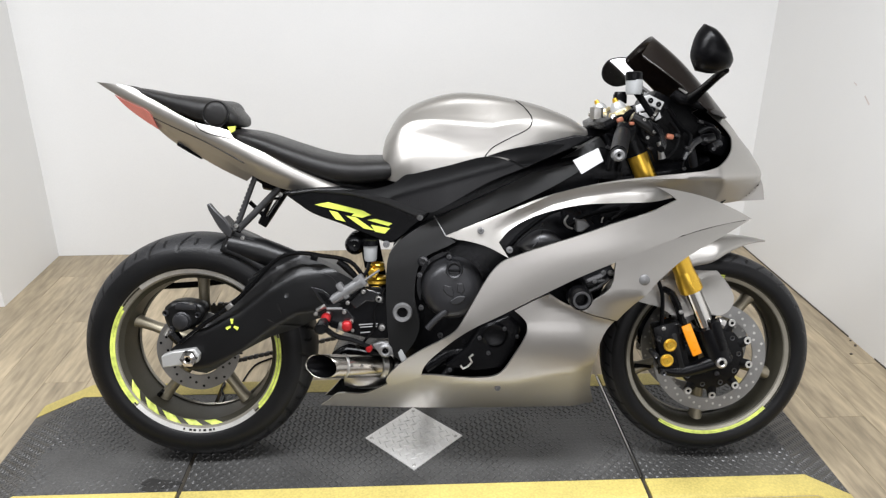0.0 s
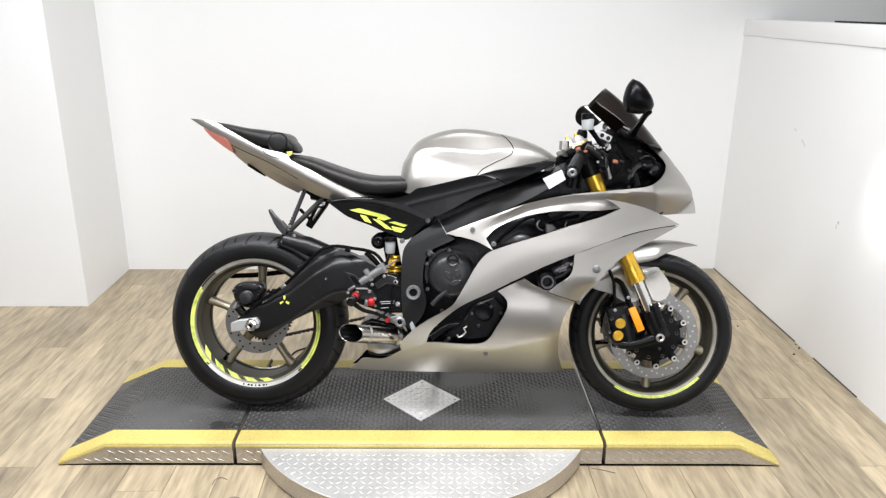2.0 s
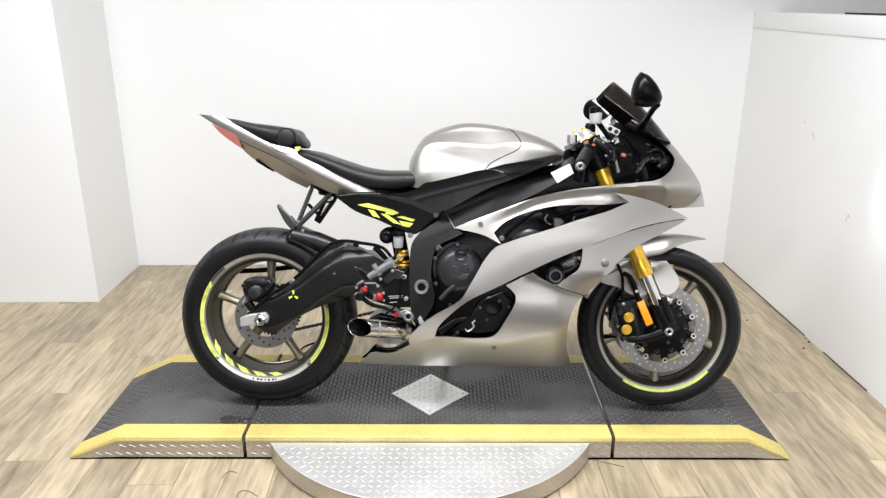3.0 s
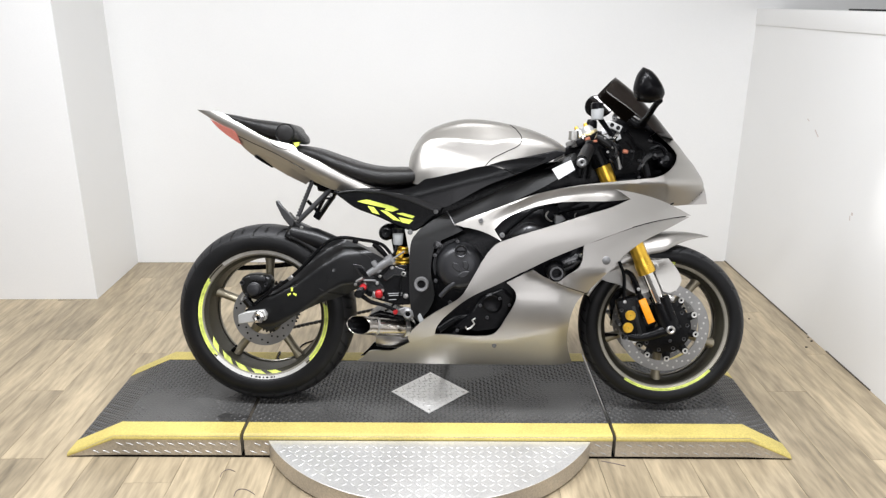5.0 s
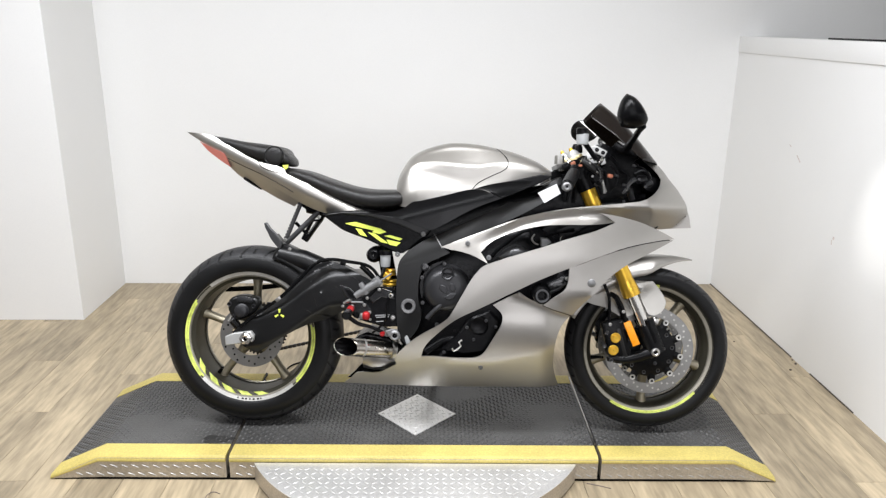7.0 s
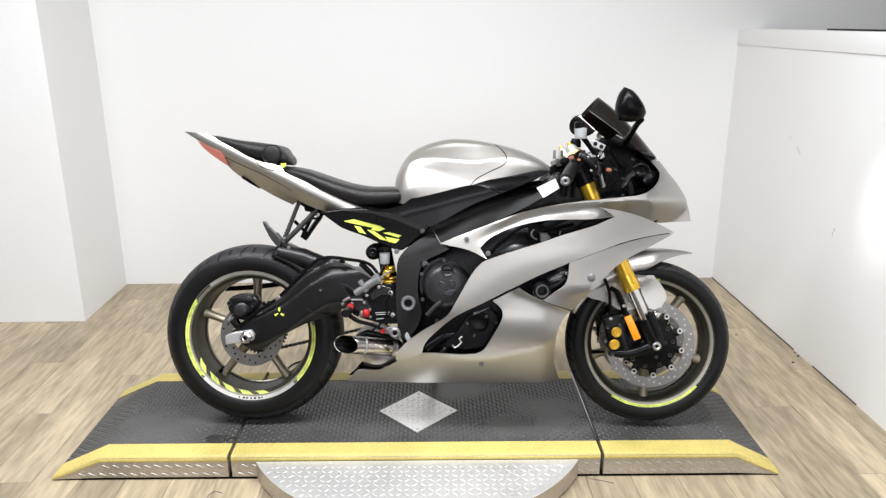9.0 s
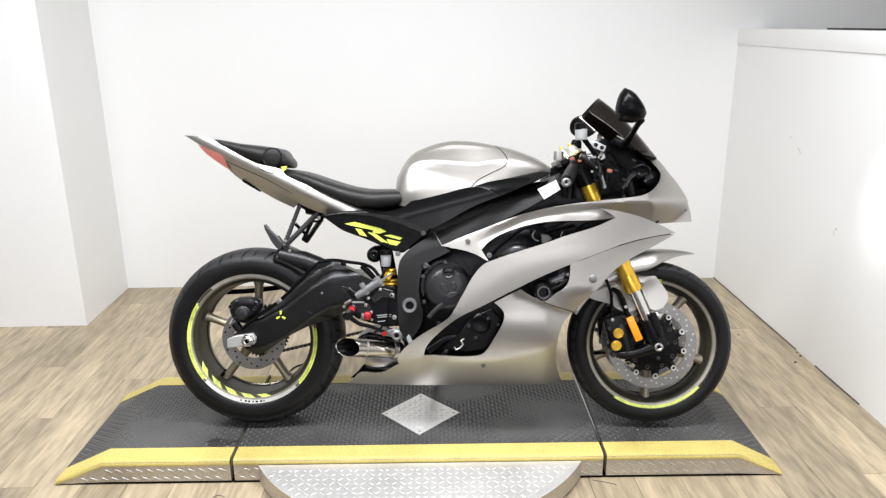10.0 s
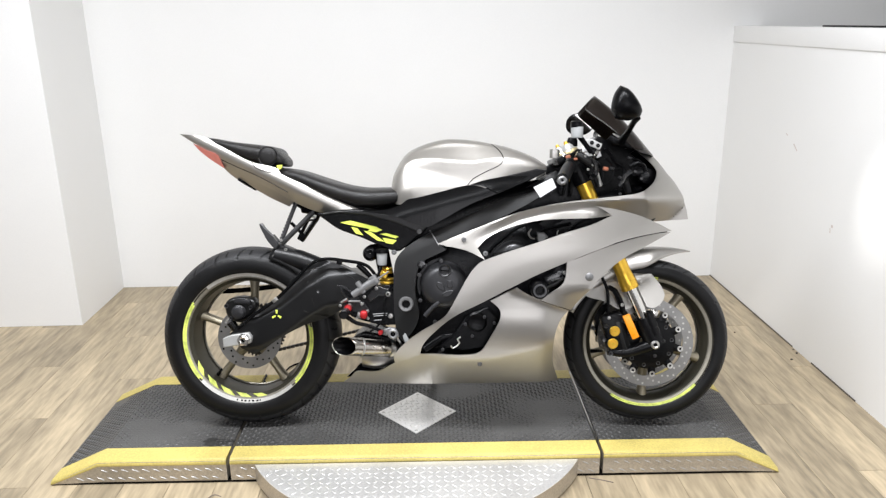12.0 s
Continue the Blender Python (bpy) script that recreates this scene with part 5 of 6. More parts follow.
part("caliper_piston", lathe([(0.001, -0.1405), (0.017, -0.1405), (0.0205, -0.138), (0.0215, -0.132), (0.024, -0.13), (0.025, -0.11)], (-0.703, 0, 0.411), 28), COVER, cal, "grey round piston housing")
part("caliper_bridge", block((-0.690, -0.118, 0.449), (0.055, 0.03, 0.016), (0, 3, 0), 0.005), COVER, cal)
for x, z, r in ((-0.731, 0.388, 0.009), (-0.744, 0.432, 0.008), (-0.662, 0.427, 0.007)):
    part("caliper_boss", lathe([(0.003, -0.129), (r * 0.55, -0.129), (r * 0.8, -0.131), (r, -0.128), (r, -0.115)], (x, 0, z), 16), COVER, cal)
part("caliper_bracket", tube([(-0.740, -0.100, 0.373), (-0.722, -0.100, 0.350), (-0.695, -0.100, 0.334)], [0.016, 0.014, 0.014], 8, steps=2), ENGINE, cal)
for p in [(-0.676, -0.125, 0.451)]:
    bolt("caliper_bolt", *p, 0.007, cal, STEEL)
part("pad_pin", tube([(-0.736, -0.130, 0.394), (-0.748, -0.130, 0.375)], 0.004, 6, steps=1), STEEL, cal)
bm = bmesh.new()
teeth = [(RX + (0.098 if k % 4 < 2 else 0.091) * math.cos(6.28318 * k / 172), RZ + (0.098 if k % 4 < 2 else 0.091) * math.sin(6.28318 * k / 172)) for k in range(172)]
sprocket = part("sprocket", prism(teeth, 0.066, 0.072), CHAIN, rear, "dark toothed rear sprocket", smooth=False)
lead = part("chain", tube([(-0.63, 0.07, 0.236), (-0.2, 0.07, 0.34)], 0.003, 6, steps=1), CHAIN, BIKE, "oily steel drive chain")
for k in range(28):
    f = k / 27
    part("chain_link", block((-0.63 + 0.43 * f, 0.07, 0.236 + 0.104 * f), (0.0145, 0.012 if k % 2 else 0.018, 0.011), (0, -13.6, 0), 0.003), CHAIN, lead)
    part("chain_link", block((-0.66 + 0.46 * f, 0.07, 0.405 - 0.01 * f), (0.0145, 0.012 if k % 2 else 0.018, 0.011), (0, 1, 0), 0.003), CHAIN, lead)

# shock, reservoirs and foot controls
shock = part("rear_shock", tube([(-0.232, -0.050, 0.638), (-0.199, -0.050, 0.462)], 0.026, 16, steps=1), BLACK, BIKE, "rear shock absorber with gold fittings")
part("shock_canister", lathe([(0.001, -0.12), (0.014, -0.122), (0.02, -0.118), (0.026, -0.105), (0.026, -0.03)], ((-0.258, -0.110, 0.607)[0], 0, (-0.258, -0.110, 0.607)[2]), 20), BLACK, shock)
for p, r in zip([(-0.205, -0.100, 0.549), (-0.203, -0.100, 0.514)], (0.022, 0.026)):
    part("shock_ring", lathe([(0.012, -0.011), (r * 0.86, -0.010), (r, -0.006), (r * 0.9, 0.0), (r, 0.006), (r * 0.86, 0.010), (0.012, 0.011)], p, 24, axis="z"), GOLD, shock)
part("shock_bridge", prism([(-0.232, 0.548), (-0.219, 0.556), (-0.196, 0.538), (-0.204, 0.522), (-0.221, 0.530)], -0.132, -0.120), GOLD, shock, bevel=0.003)
bottle = part("brake_reservoir", lathe([(0.001, -0.02), (0.014, -0.02), (0.016, -0.015), (0.018, 0.022), (0.001, 0.022)], (-0.216, -0.135, 0.591), 18, axis="z"), LIQUID, BIKE, "small frosted rear brake fluid bottle")
part("reservoir_cap", lathe([(0.001, 0.036), (0.017, 0.036), (0.021, 0.033), (0.021, 0.02), (0.001, 0.02)], (-0.216, -0.135, 0.591), 18, axis="z"), BLACK, bottle)
cyl = part("master_cylinder", tube([(-0.312, -0.160, 0.474), (-0.268, -0.160, 0.503), (-0.236, -0.160, 0.524)], [0.0115, 0.0135, 0.014], 14, steps=2), CAST, BIKE, "grey rear brake master cylinder")
part("cylinder_flange", block((-0.284, -0.160, 0.500), (0.016, 0.022, 0.044), (0, -33, 0), 0.004), CAST, cyl)
part("cylinder_head", block((-0.240, -0.158, 0.524), (0.026, 0.026, 0.032), (0, -33, 0), 0.006), CAST, cyl)
part("push_rod", tube([(-0.312, -0.160, 0.474), (-0.330, -0.160, 0.456)], 0.005, 8, steps=1), STEEL, cyl)
part("hose", tube([(-0.234, -0.150, 0.530), (-0.222, -0.145, 0.552), (-0.218, -0.138, 0.572)], 0.005, 8, steps=2), BLACK, cyl)
rs = part("rear_set", prism([(-0.332, 0.458), (-0.284, 0.470), (-0.246, 0.505), (-0.189, 0.506), (-0.171, 0.477), (-0.172, 0.372), (-0.225, 0.372), (-0.272, 0.384), (-0.318, 0.400), (-0.346, 0.428)], -0.15, -0.135), ENGINE, BIKE, "black machined foot control plate", bevel=0.003)
part("heel_guard", prism([(-0.363, 0.510), (-0.332, 0.502), (-0.288, 0.465), (-0.300, 0.456), (-0.323, 0.455), (-0.345, 0.478)], -0.166, -0.161), GLOSS, rs, bevel=0.001)
part("guard_window", prism([(-0.346, 0.497), (-0.330, 0.493), (-0.305, 0.470), (-0.322, 0.466), (-0.335, 0.479)], -0.168, -0.1655), BLACK, rs)
part("hanger_arm", prism([(-0.268, 0.468), (-0.246, 0.494), (-0.229, 0.505), (-0.182, 0.490), (-0.182, 0.465), (-0.226, 0.472), (-0.254, 0.450)], -0.158, -0.149), GLOSS, rs, bevel=0.003)
part("hanger_arm", prism([(-0.354, 0.447), (-0.323, 0.449), (-0.276, 0.452), (-0.256, 0.424), (-0.271, 0.404), (-0.318, 0.420), (-0.350, 0.430)], -0.157, -0.149), GLOSS, rs, bevel=0.003)
part("brake_pedal", tube([(-0.330, -0.168, 0.402), (-0.300, -0.170, 0.383), (-0.262, -0.170, 0.374), (-0.219, -0.170, 0.356)], [0.008, 0.007, 0.006, 0.006], 8), BLACK, rs)
peg = part("foot_peg", tube([(-0.330, -0.150, 0.421), (-0.334, -0.228, 0.419)], [0.0125, 0.0135], 16, steps=1), RUBBER, rs, "black knurled foot peg")
for k in range(5):
    y = -0.180 - 0.011 * k
    part("peg_rib", lathe([(0.012, y), (0.0148, y - 0.002), (0.0148, y - 0.005), (0.012, y - 0.007)], (-0.332, 0, 0.420), 14), BLACK, peg)
part("peg_collar", lathe([(0.004, -0.182), (0.011, -0.180), (0.0125, -0.172), (0.0115, -0.158), (0.008, -0.155)], (-0.327, 0, 0.431), 18), RED, rs, "red anodised collar")
part("red_knob", loft([(-0.012, -0.008, 0.008, 0.007), (-0.006, -0.0135, 0.0135, 0.011), (0.006, -0.0135, 0.0135, 0.011), (0.012, -0.008, 0.008, 0.007)], 16, 2.3, 3), RED, rs, "red anodised adjuster").matrix_basis = pose(-0.275, -0.168, 0.410)
part("knob_seat", block((-0.290, -0.160, 0.407), (0.016, 0.014, 0.020), (0, 12, 0), 0.004), STEEL, rs)
part("pedal_tip", lathe([(0.001, -0.180), (0.006, -0.180), (0.0085, -0.174), (0.0085, -0.162)], (-0.220, 0, 0.351), 14), RED, rs, "red anodised pedal tip")
for x, z, r in ((-0.233, 0.497, 0.0062), (-0.273, 0.468, 0.0058), (-0.354, 0.439, 0.0055), (-0.323, 0.441, 0.0055), (-0.282, 0.444, 0.0058), (-0.264, 0.420, 0.0058), (-0.187, 0.404, 0.0088), (-0.194, 0.478, 0.0088), (-0.262, 0.396, 0.0045), (-0.300, 0.396, 0.004)):
    bolt("plate_bolt", x, -0.159, z, r, rs, STEEL)
part("link_rod", tube([(-0.325, -0.166, 0.454), (-0.286, -0.166, 0.4545)], 0.0036, 8, steps=1), CAST, rs)
part("link_eye", tube([(-0.351, -0.164, 0.449), (-0.338, -0.164, 0.456), (-0.328, -0.164, 0.462)], [0.0045, 0.006, 0.005], 8, steps=2), STEEL, rs)
part("lever_rod", tube([(-0.250, -0.166, 0.511), (-0.222, -0.166, 0.532), (-0.192, -0.162, 0.552)], [0.0036, 0.003, 0.003], 8, steps=2), CAST, rs)
part("hose_end", tube([(-0.296, -0.160, 0.574), (-0.276, -0.160, 0.560), (-0.248, -0.158, 0.530)], [0.0065, 0.0095, 0.0075], 8, steps=2), BLACK, rs)
for z, x0, x1 in ((0.411, -0.246, -0.198), (0.4045, -0.243, -0.200), (0.390, -0.243, -0.211)):
    part("pedal_spring", tube([(x0, -0.155, z - 0.002), ((x0 + x1) / 2, -0.156, z), (x1, -0.155, z + 0.001)], 0.0018, 6, steps=2), CAST, rs)
part("switch_lead", tube([(-0.180, -0.160, 0.507), (-0.206, -0.160, 0.452), (-0.208, -0.160, 0.403), (-0.235, -0.160, 0.366), (-0.255, -0.160, 0.352)], 0.004, 6), BLACK, rs)
part("lever_boss", lathe([(0.008, -0.17), (0.012, -0.172), (0.0175, -0.168), (0.0175, -0.14)], (-0.179, 0, 0.345), 20), CAST, rs)
part("lever_bore", lathe([(0.001, -0.166), (0.009, -0.166)], (-0.179, 0, 0.345), 12), BLACK, rs)
part("lever_arm", prism([(-0.212, 0.358), (-0.190, 0.366), (-0.166, 0.362), (-0.158, 0.334), (-0.176, 0.325), (-0.200, 0.342)], -0.163, -0.15), CAST, rs, bevel=0.003)
part("stay_tab", prism([(-0.156, 0.352), (-0.141, 0.358), (-0.124, 0.316), (-0.139, 0.310)], -0.16, -0.15), LIQUID, rs, bevel=0.003)
part("lower_linkage", prism([(-0.328, 0.312), (-0.306, 0.330), (-0.280, 0.341), (-0.196, 0.322), (-0.175, 0.300), (-0.212, 0.292), (-0.318, 0.296)], -0.1, 0.06), ENGINE, rs, bevel=0.006)
part("linkage_fold", tube([(-0.310, -0.104, 0.316), (-0.282, -0.106, 0.331), (-0.230, -0.106, 0.322)], 0.005, 8, steps=2), GLOSS, rs)

# engine details seen through the fairing
for p in [(-0.091, -0.165, 0.541), (-0.088, -0.165, 0.457), (-0.072, -0.165, 0.573), (-0.040, -0.165, 0.385), (-0.018, -0.165, 0.587)]:
    bolt("engine_bolt", *p, 0.007, eng, GUN)
bolt("frame_plug", *(-0.083, -0.163, 0.576), 0.014, fr, GLOSS)
for blade in ([(-0.030, 0.523), (-0.014, 0.519), (-0.005, 0.499), (-0.009, 0.492), (-0.025, 0.499), (-0.034, 0.512)], [(0.001, 0.527), (0.015, 0.527), (0.021, 0.510), (0.012, 0.499), (0.001, 0.507)], [(-0.018, 0.479), (0.002, 0.494), (0.023, 0.494), (0.017, 0.482), (-0.001, 0.473)]):
    part("cover_emblem", prism(blade, -0.1995, -0.19, 2), COVER, cl, bevel=0.002)
part("sight_tube", tube([(-0.072, -0.190, 0.409), (-0.048, -0.190, 0.436), (-0.024, -0.190, 0.455)], 0.008, 10, steps=2), COVER, eng)
for p in [(0.060, -0.162, 0.377), (0.123, -0.162, 0.401), (0.083, -0.162, 0.337), (-0.015, -0.162, 0.292), (0.156, -0.160, 0.380)]:
    bolt("cover_bolt", *p, 0.0055, eng, GUN)
part("hose_clip", tube([(0.044, -0.170, 0.336), (0.034, -0.170, 0.328), (0.041, -0.170, 0.316), (0.030, -0.170, 0.304), (0.018, -0.170, 0.298), (0.012, -0.170, 0.307)], 0.003, 6, steps=1), STEEL, eng, "bright hose clip")
part("coolant_hose", tube([(-0.076, -0.130, 0.286), (-0.003, -0.130, 0.329), (0.072, -0.130, 0.321), (0.167, -0.130, 0.340)], 0.016, 10), BLACK, eng)
part("coolant_hose", tube([(-0.032, -0.130, 0.259), (0.016, -0.130, 0.309), (0.129, -0.130, 0.298)], 0.012, 10), GLOSS, eng)
dome = part("intake_housing", puff([(0.150, 0.610), (0.172, 0.632), (0.198, 0.649), (0.222, 0.652), (0.246, 0.643), (0.264, 0.627), (0.240, 0.600), (0.180, 0.590)], -0.135, 0.035, 3, 6), GUN, eng, "dark grey rounded housing behind the air intake")
part("housing_rib", tube([(0.190, -0.168, 0.612), (0.204, -0.166, 0.632), (0.214, -0.152, 0.650)], 0.003, 6, steps=2), COVER, dome)
part("relay_block", prism([(0.295, 0.680), (0.320, 0.678), (0.333, 0.664), (0.312, 0.648), (0.298, 0.648)], -0.158, -0.12), CAST, eng, bevel=0.004)
part("throttle_link", tube([(0.276, -0.16, 0.691), (0.267, -0.16, 0.676), (0.275, -0.16, 0.662), (0.288, -0.16, 0.657)], [0.0022, 0.0035, 0.003, 0.0022], 8, steps=3), STEEL, eng)
part("cable_hook", tube([(0.361, -0.15, 0.671), (0.362, -0.15, 0.680), (0.366, -0.15, 0.685)], 0.002, 6, steps=2), STEEL, eng)
part("slider_stay", tube([(0.312, -0.18, 0.496), (0.354, -0.175, 0.512), (0.380, -0.17, 0.533)], [0.005, 0.0055, 0.005], 8, steps=2), GUN, eng)
# Small pale block in place of a glint on the slider stay.
part("stay_glint", block((0.361, -0.172, 0.528), (0.018, 0.006, 0.006), (0, -12, 0), 0.002), CAST, eng)
bolt("engine_bolt", 0.384, -0.172, 0.548, 0.007, eng, STEEL)
part("wiring", tube([(0.132, -0.140, 0.607), (0.166, -0.140, 0.644), (0.259, -0.140, 0.704), (0.274, -0.140, 0.663), (0.314, -0.140, 0.685), (0.407, -0.140, 0.707)], 0.006, 8), BLACK, eng)
part("fairing_stay", tube([(0.390, -0.130, 0.676), (0.445, -0.130, 0.715), (0.482, -0.130, 0.725)], 0.008, 8), ENGINE, eng)
# Added black filler, hides the wall between frame and cowl.
part("headstock_filler", prism([(0.291, 0.820), (0.366, 0.855), (0.488, 0.838), (0.511, 0.787), (0.394, 0.768), (0.291, 0.773)], -0.09, 0.09), BLACK, BIKE, "black filler added to close the gap at the steering head", bevel=0.006)
part("radiator", block((0.36, 0, 0.52), (0.035, 0.3, 0.3), (0, 18, 0), 0.006), BLACK, BIKE, "black radiator core")
part("oil_filter", block((0.360, -0.150, 0.533), (0.08, 0.04, 0.03), (0, -25, 0), 0.008), GLOSS, eng)
for p in [(0.367, -0.170, 0.548), (0.345, -0.170, 0.526)]:
    bolt("engine_bolt", *p, 0.006, eng, CAST)
slider = part("frame_slider", lathe([(0.014, -0.24), (0.014, -0.276), (0.018, -0.279), (0.025, -0.277), (0.028, -0.268), (0.029, -0.15)], (0.293, 0, 0.504), 28), BLACK, BIKE, "black nylon frame slider")
part("slider_ring", lathe([(0.0145, -0.2775), (0.0165, -0.2805), (0.0205, -0.2805), (0.0215, -0.278)], (0.293, 0, 0.504), 28), GUN, slider)
part("slider_bore", lathe([(0.001, -0.252), (0.0145, -0.252)], (0.293, 0, 0.504), 16), ENGINE, slider)

# fairing fasteners
for p in ((0.056, -0.222, 0.662), (0.108, lower_sheet(0.108, 0.243) + 0.001, 0.243), (0.124, -0.238, 0.618)):
    bolt("fairing_screw", p[0], p[1] - 0.002, p[2], 0.008, BIKE, CAST)
for p in [(-0.091, -0.133, 0.682), (-0.176, -0.133, 0.613)]:
    bolt("cover_screw", *p, 0.0085, BIKE, CAST)
p = [v - 0.007 * (k == 1) for k, v in enumerate((0.456, -0.210, 0.540))]
part("indicator_blank", lathe([(0.001, p[1] - 0.007), (0.009, p[1] - 0.006), (0.013, p[1] - 0.003), (0.014, p[1] + 0.004)], (p[0], 0, p[2]), 24), CAST, BIKE, "pale round indicator blanking plug")
part("inspection_label", prism([(0.281, 0.826), (0.341, 0.856), (0.355, 0.825), (0.303, 0.793)], -0.1715, -0.168), LABELMAT, BIKE, "blank white sticker on the frame")

part("inner_shield", prism([(0.352, 0.703), (0.407, 0.729), (0.481, 0.754), (0.544, 0.743), (0.552, 0.721), (0.463, 0.691), (0.371, 0.673)], -0.136, -0.132), BLACK, BIKE, "black inner fairing shield")

# cockpit
tub = part("cockpit_panel", loft([(0.40, 0.74, 0.79, 0.09), (0.46, 0.74, 0.80, 0.10), (0.54, 0.74, 0.81, 0.09), (0.62, 0.76, 0.82, 0.07), (0.66, 0.79, 0.83, 0.05)], 20, 3.5, 3), BLACK, BIKE, "black cockpit inner panel")
part("loom", tube([(0.600, -0.120, 0.892), (0.625, -0.120, 0.903), (0.646, -0.120, 0.893), (0.652, -0.120, 0.877)], 0.007, 8), BLACK, tub)
part("loom", tube([(0.568, -0.120, 0.826), (0.586, -0.120, 0.862), (0.606, -0.120, 0.877)], 0.009, 8), GLOSS, tub)
clamp_top = part("triple_clamp", block((0.40, 0, 0.925), (0.085, 0.27, 0.024), (0, -24, 0), 0.008), BLACK, BIKE, "black upper fork clamp")
for p in [(0.385, -0.130, 0.930)] + [(0.372, 0.080, 0.938)]:
    bolt("clamp_bolt", *p, 0.008, clamp_top, CHROME)
part("stem_nut", lathe([(0.006, 0.03), (0.017, 0.03), (0.018, 0.0)], (0.37, 0, 0.925), 6, axis="z"), STEEL, clamp_top)
# Added backdrop that keeps the view behind the bars black.
part("cockpit_backdrop", prism([(0.345, 0.896), (0.424, 0.947), (0.532, 0.974), (0.621, 0.981), (0.691, 0.936), (0.715, 0.886), (0.693, 0.843), (0.634, 0.807), (0.415, 0.788), (0.355, 0.818)], 0.06, 0.09), BLACK, BIKE, "black backdrop added behind the bars", bevel=0.004)
part("inner_liner", prism([(0.102, 0.610), (0.169, 0.681), (0.322, 0.726), (0.492, 0.764), (0.624, 0.780), (0.710, 0.723), (0.589, 0.618), (0.399, 0.552), (0.208, 0.542)], -0.07, 0.07), BLACK, BIKE, "black inner fairing liner", bevel=0.01)
part("ignition_lock", lathe([(0.001, 0.03), (0.014, 0.03), (0.018, 0.02), (0.018, 0)], (0.43, 0, 0.965), 16, axis="z"), BLACK, clamp_top)
for s in (-1, 1):
    q = along(-0.05, s * 0.105)
    part("cap_adjuster", tube([q, along(-0.064, s * 0.105)], [0.008, 0.005], 10, steps=1), GOLD, clamp_top, "gold fork preload adjuster")
    hb = part("clip_on_bar", tube([along(0.07, s * 0.105), (0.40, s * 0.17, 0.90), (0.355, s * 0.31, 0.85)], [0.018, 0.012, 0.011], 12, steps=2), BLACK, BIKE, "black clip-on handlebar")
    sw = part("switch_block", block((0.40, s * 0.19, 0.895), (0.04, 0.035, 0.045), (0, 12, s * -12), 0.01), BLACK, hb)
    part("red_switch", block((0.41, s * 0.205, 0.915), (0.012, 0.010, 0.008), (0, 0, 0), 0.003), COPPER, sw)
    lev = part("brake_lever", tube([(0.43, s * 0.15, 0.925), (0.47, s * 0.2, 0.905), (0.46, s * 0.3, 0.87), (0.445, s * 0.33, 0.86)], [0.011, 0.008, 0.006, 0.008], 8), BLACK, hb, "black hand lever")
part("lever_adjuster", block((0.510, -0.180, 0.884), (0.018, 0.014, 0.013), (0, 10, 0), 0.005), COPPER, BIKE, "red anodised lever adjuster")
tank2 = part("fluid_reservoir", lathe([(0.001, -0.018), (0.017, -0.018), (0.019, -0.012), (0.02, 0.016), (0.001, 0.016)], (0.418, -0.180, 1.001), 20, axis="z"), LIQUID, BIKE, "frosted front brake fluid reservoir")
part("reservoir_cap", lathe([(0.001, 0.036), (0.016, 0.036), (0.02, 0.033), (0.02, 0.015), (0.001, 0.015)], (0.417, -0.180, 1.000), 20, axis="z"), BLACK, tank2)
part("reservoir_arm", tube([(0.423, -0.175, 0.993), (0.447, -0.175, 0.961), (0.466, -0.175, 0.935)], [0.009, 0.008, 0.008], 8, steps=2), BLACK, tank2)
dash = part("instrument_panel", prism([(0.457, 0.980), (0.472, 0.984), (0.510, 0.966), (0.501, 0.946), (0.474, 0.958), (0.454, 0.964)], -0.125, -0.118), ALLOY, BIKE, "pale bracket plate with two holes", bevel=0.002)
for p in [(0.475, -0.127, 0.970), (0.495, -0.127, 0.961)]:
    part("bracket_hole", lathe([(0.001, p[1]), (0.0068, p[1] + 0.0005)], (p[0], 0, p[2]), 16), BLACK, dash)
# White plates stand for the bright wall glimpsed through cockpit gaps.
for quad in ([(0.446, 0.958), (0.465, 0.965), (0.469, 0.946), (0.449, 0.940)], [(0.450, 0.936), (0.472, 0.942), (0.484, 0.929), (0.456, 0.925)], [(0.490, 0.942), (0.506, 0.946), (0.512, 0.928), (0.497, 0.920)]):
    part("wall_glimpse", prism(quad, -0.1, -0.095), LABELMAT, dash, bevel=0.002)
part("instrument_body", block((0.505, -0.01, 0.955), (0.05, 0.15, 0.075), (0, 28, 0), 0.014), BLACK, dash, "black instrument housing")
part("dial_ring", lathe([(0.036, -0.004), (0.039, -0.008), (0.043, -0.003), (0.04, 0.004)], (0, 0, 0), 28, axis="x"), CHROME, dash).matrix_basis = pose(0.485, -0.07, 0.94, 0, 28, 20)
part("hand_lever_clamp", tube([(0.414, -0.190, 0.931), (0.437, -0.190, 0.919), (0.472, -0.190, 0.892)], [0.012, 0.014, 0.009], 12, steps=2), FRAMEPAINT, dash, "dark grey brake master cylinder")
for p in [(0.441, -0.200, 0.924), (0.451, -0.200, 0.882), (0.466, -0.200, 0.896)]:
    bolt("lever_bolt", *p, 0.004, dash, STEEL)
part("orange_tag", block((0.393, -0.160, 0.923), (0.017, 0.01, 0.012), (0, -25, 0), 0.004), COPPER, dash, "faded red collar")
part("lever_spring", tube([(0.481, -0.190, 0.871), (0.489, -0.190, 0.850), (0.494, -0.190, 0.832)], [0.006, 0.004, 0.007], 8, steps=2), STEEL, dash)
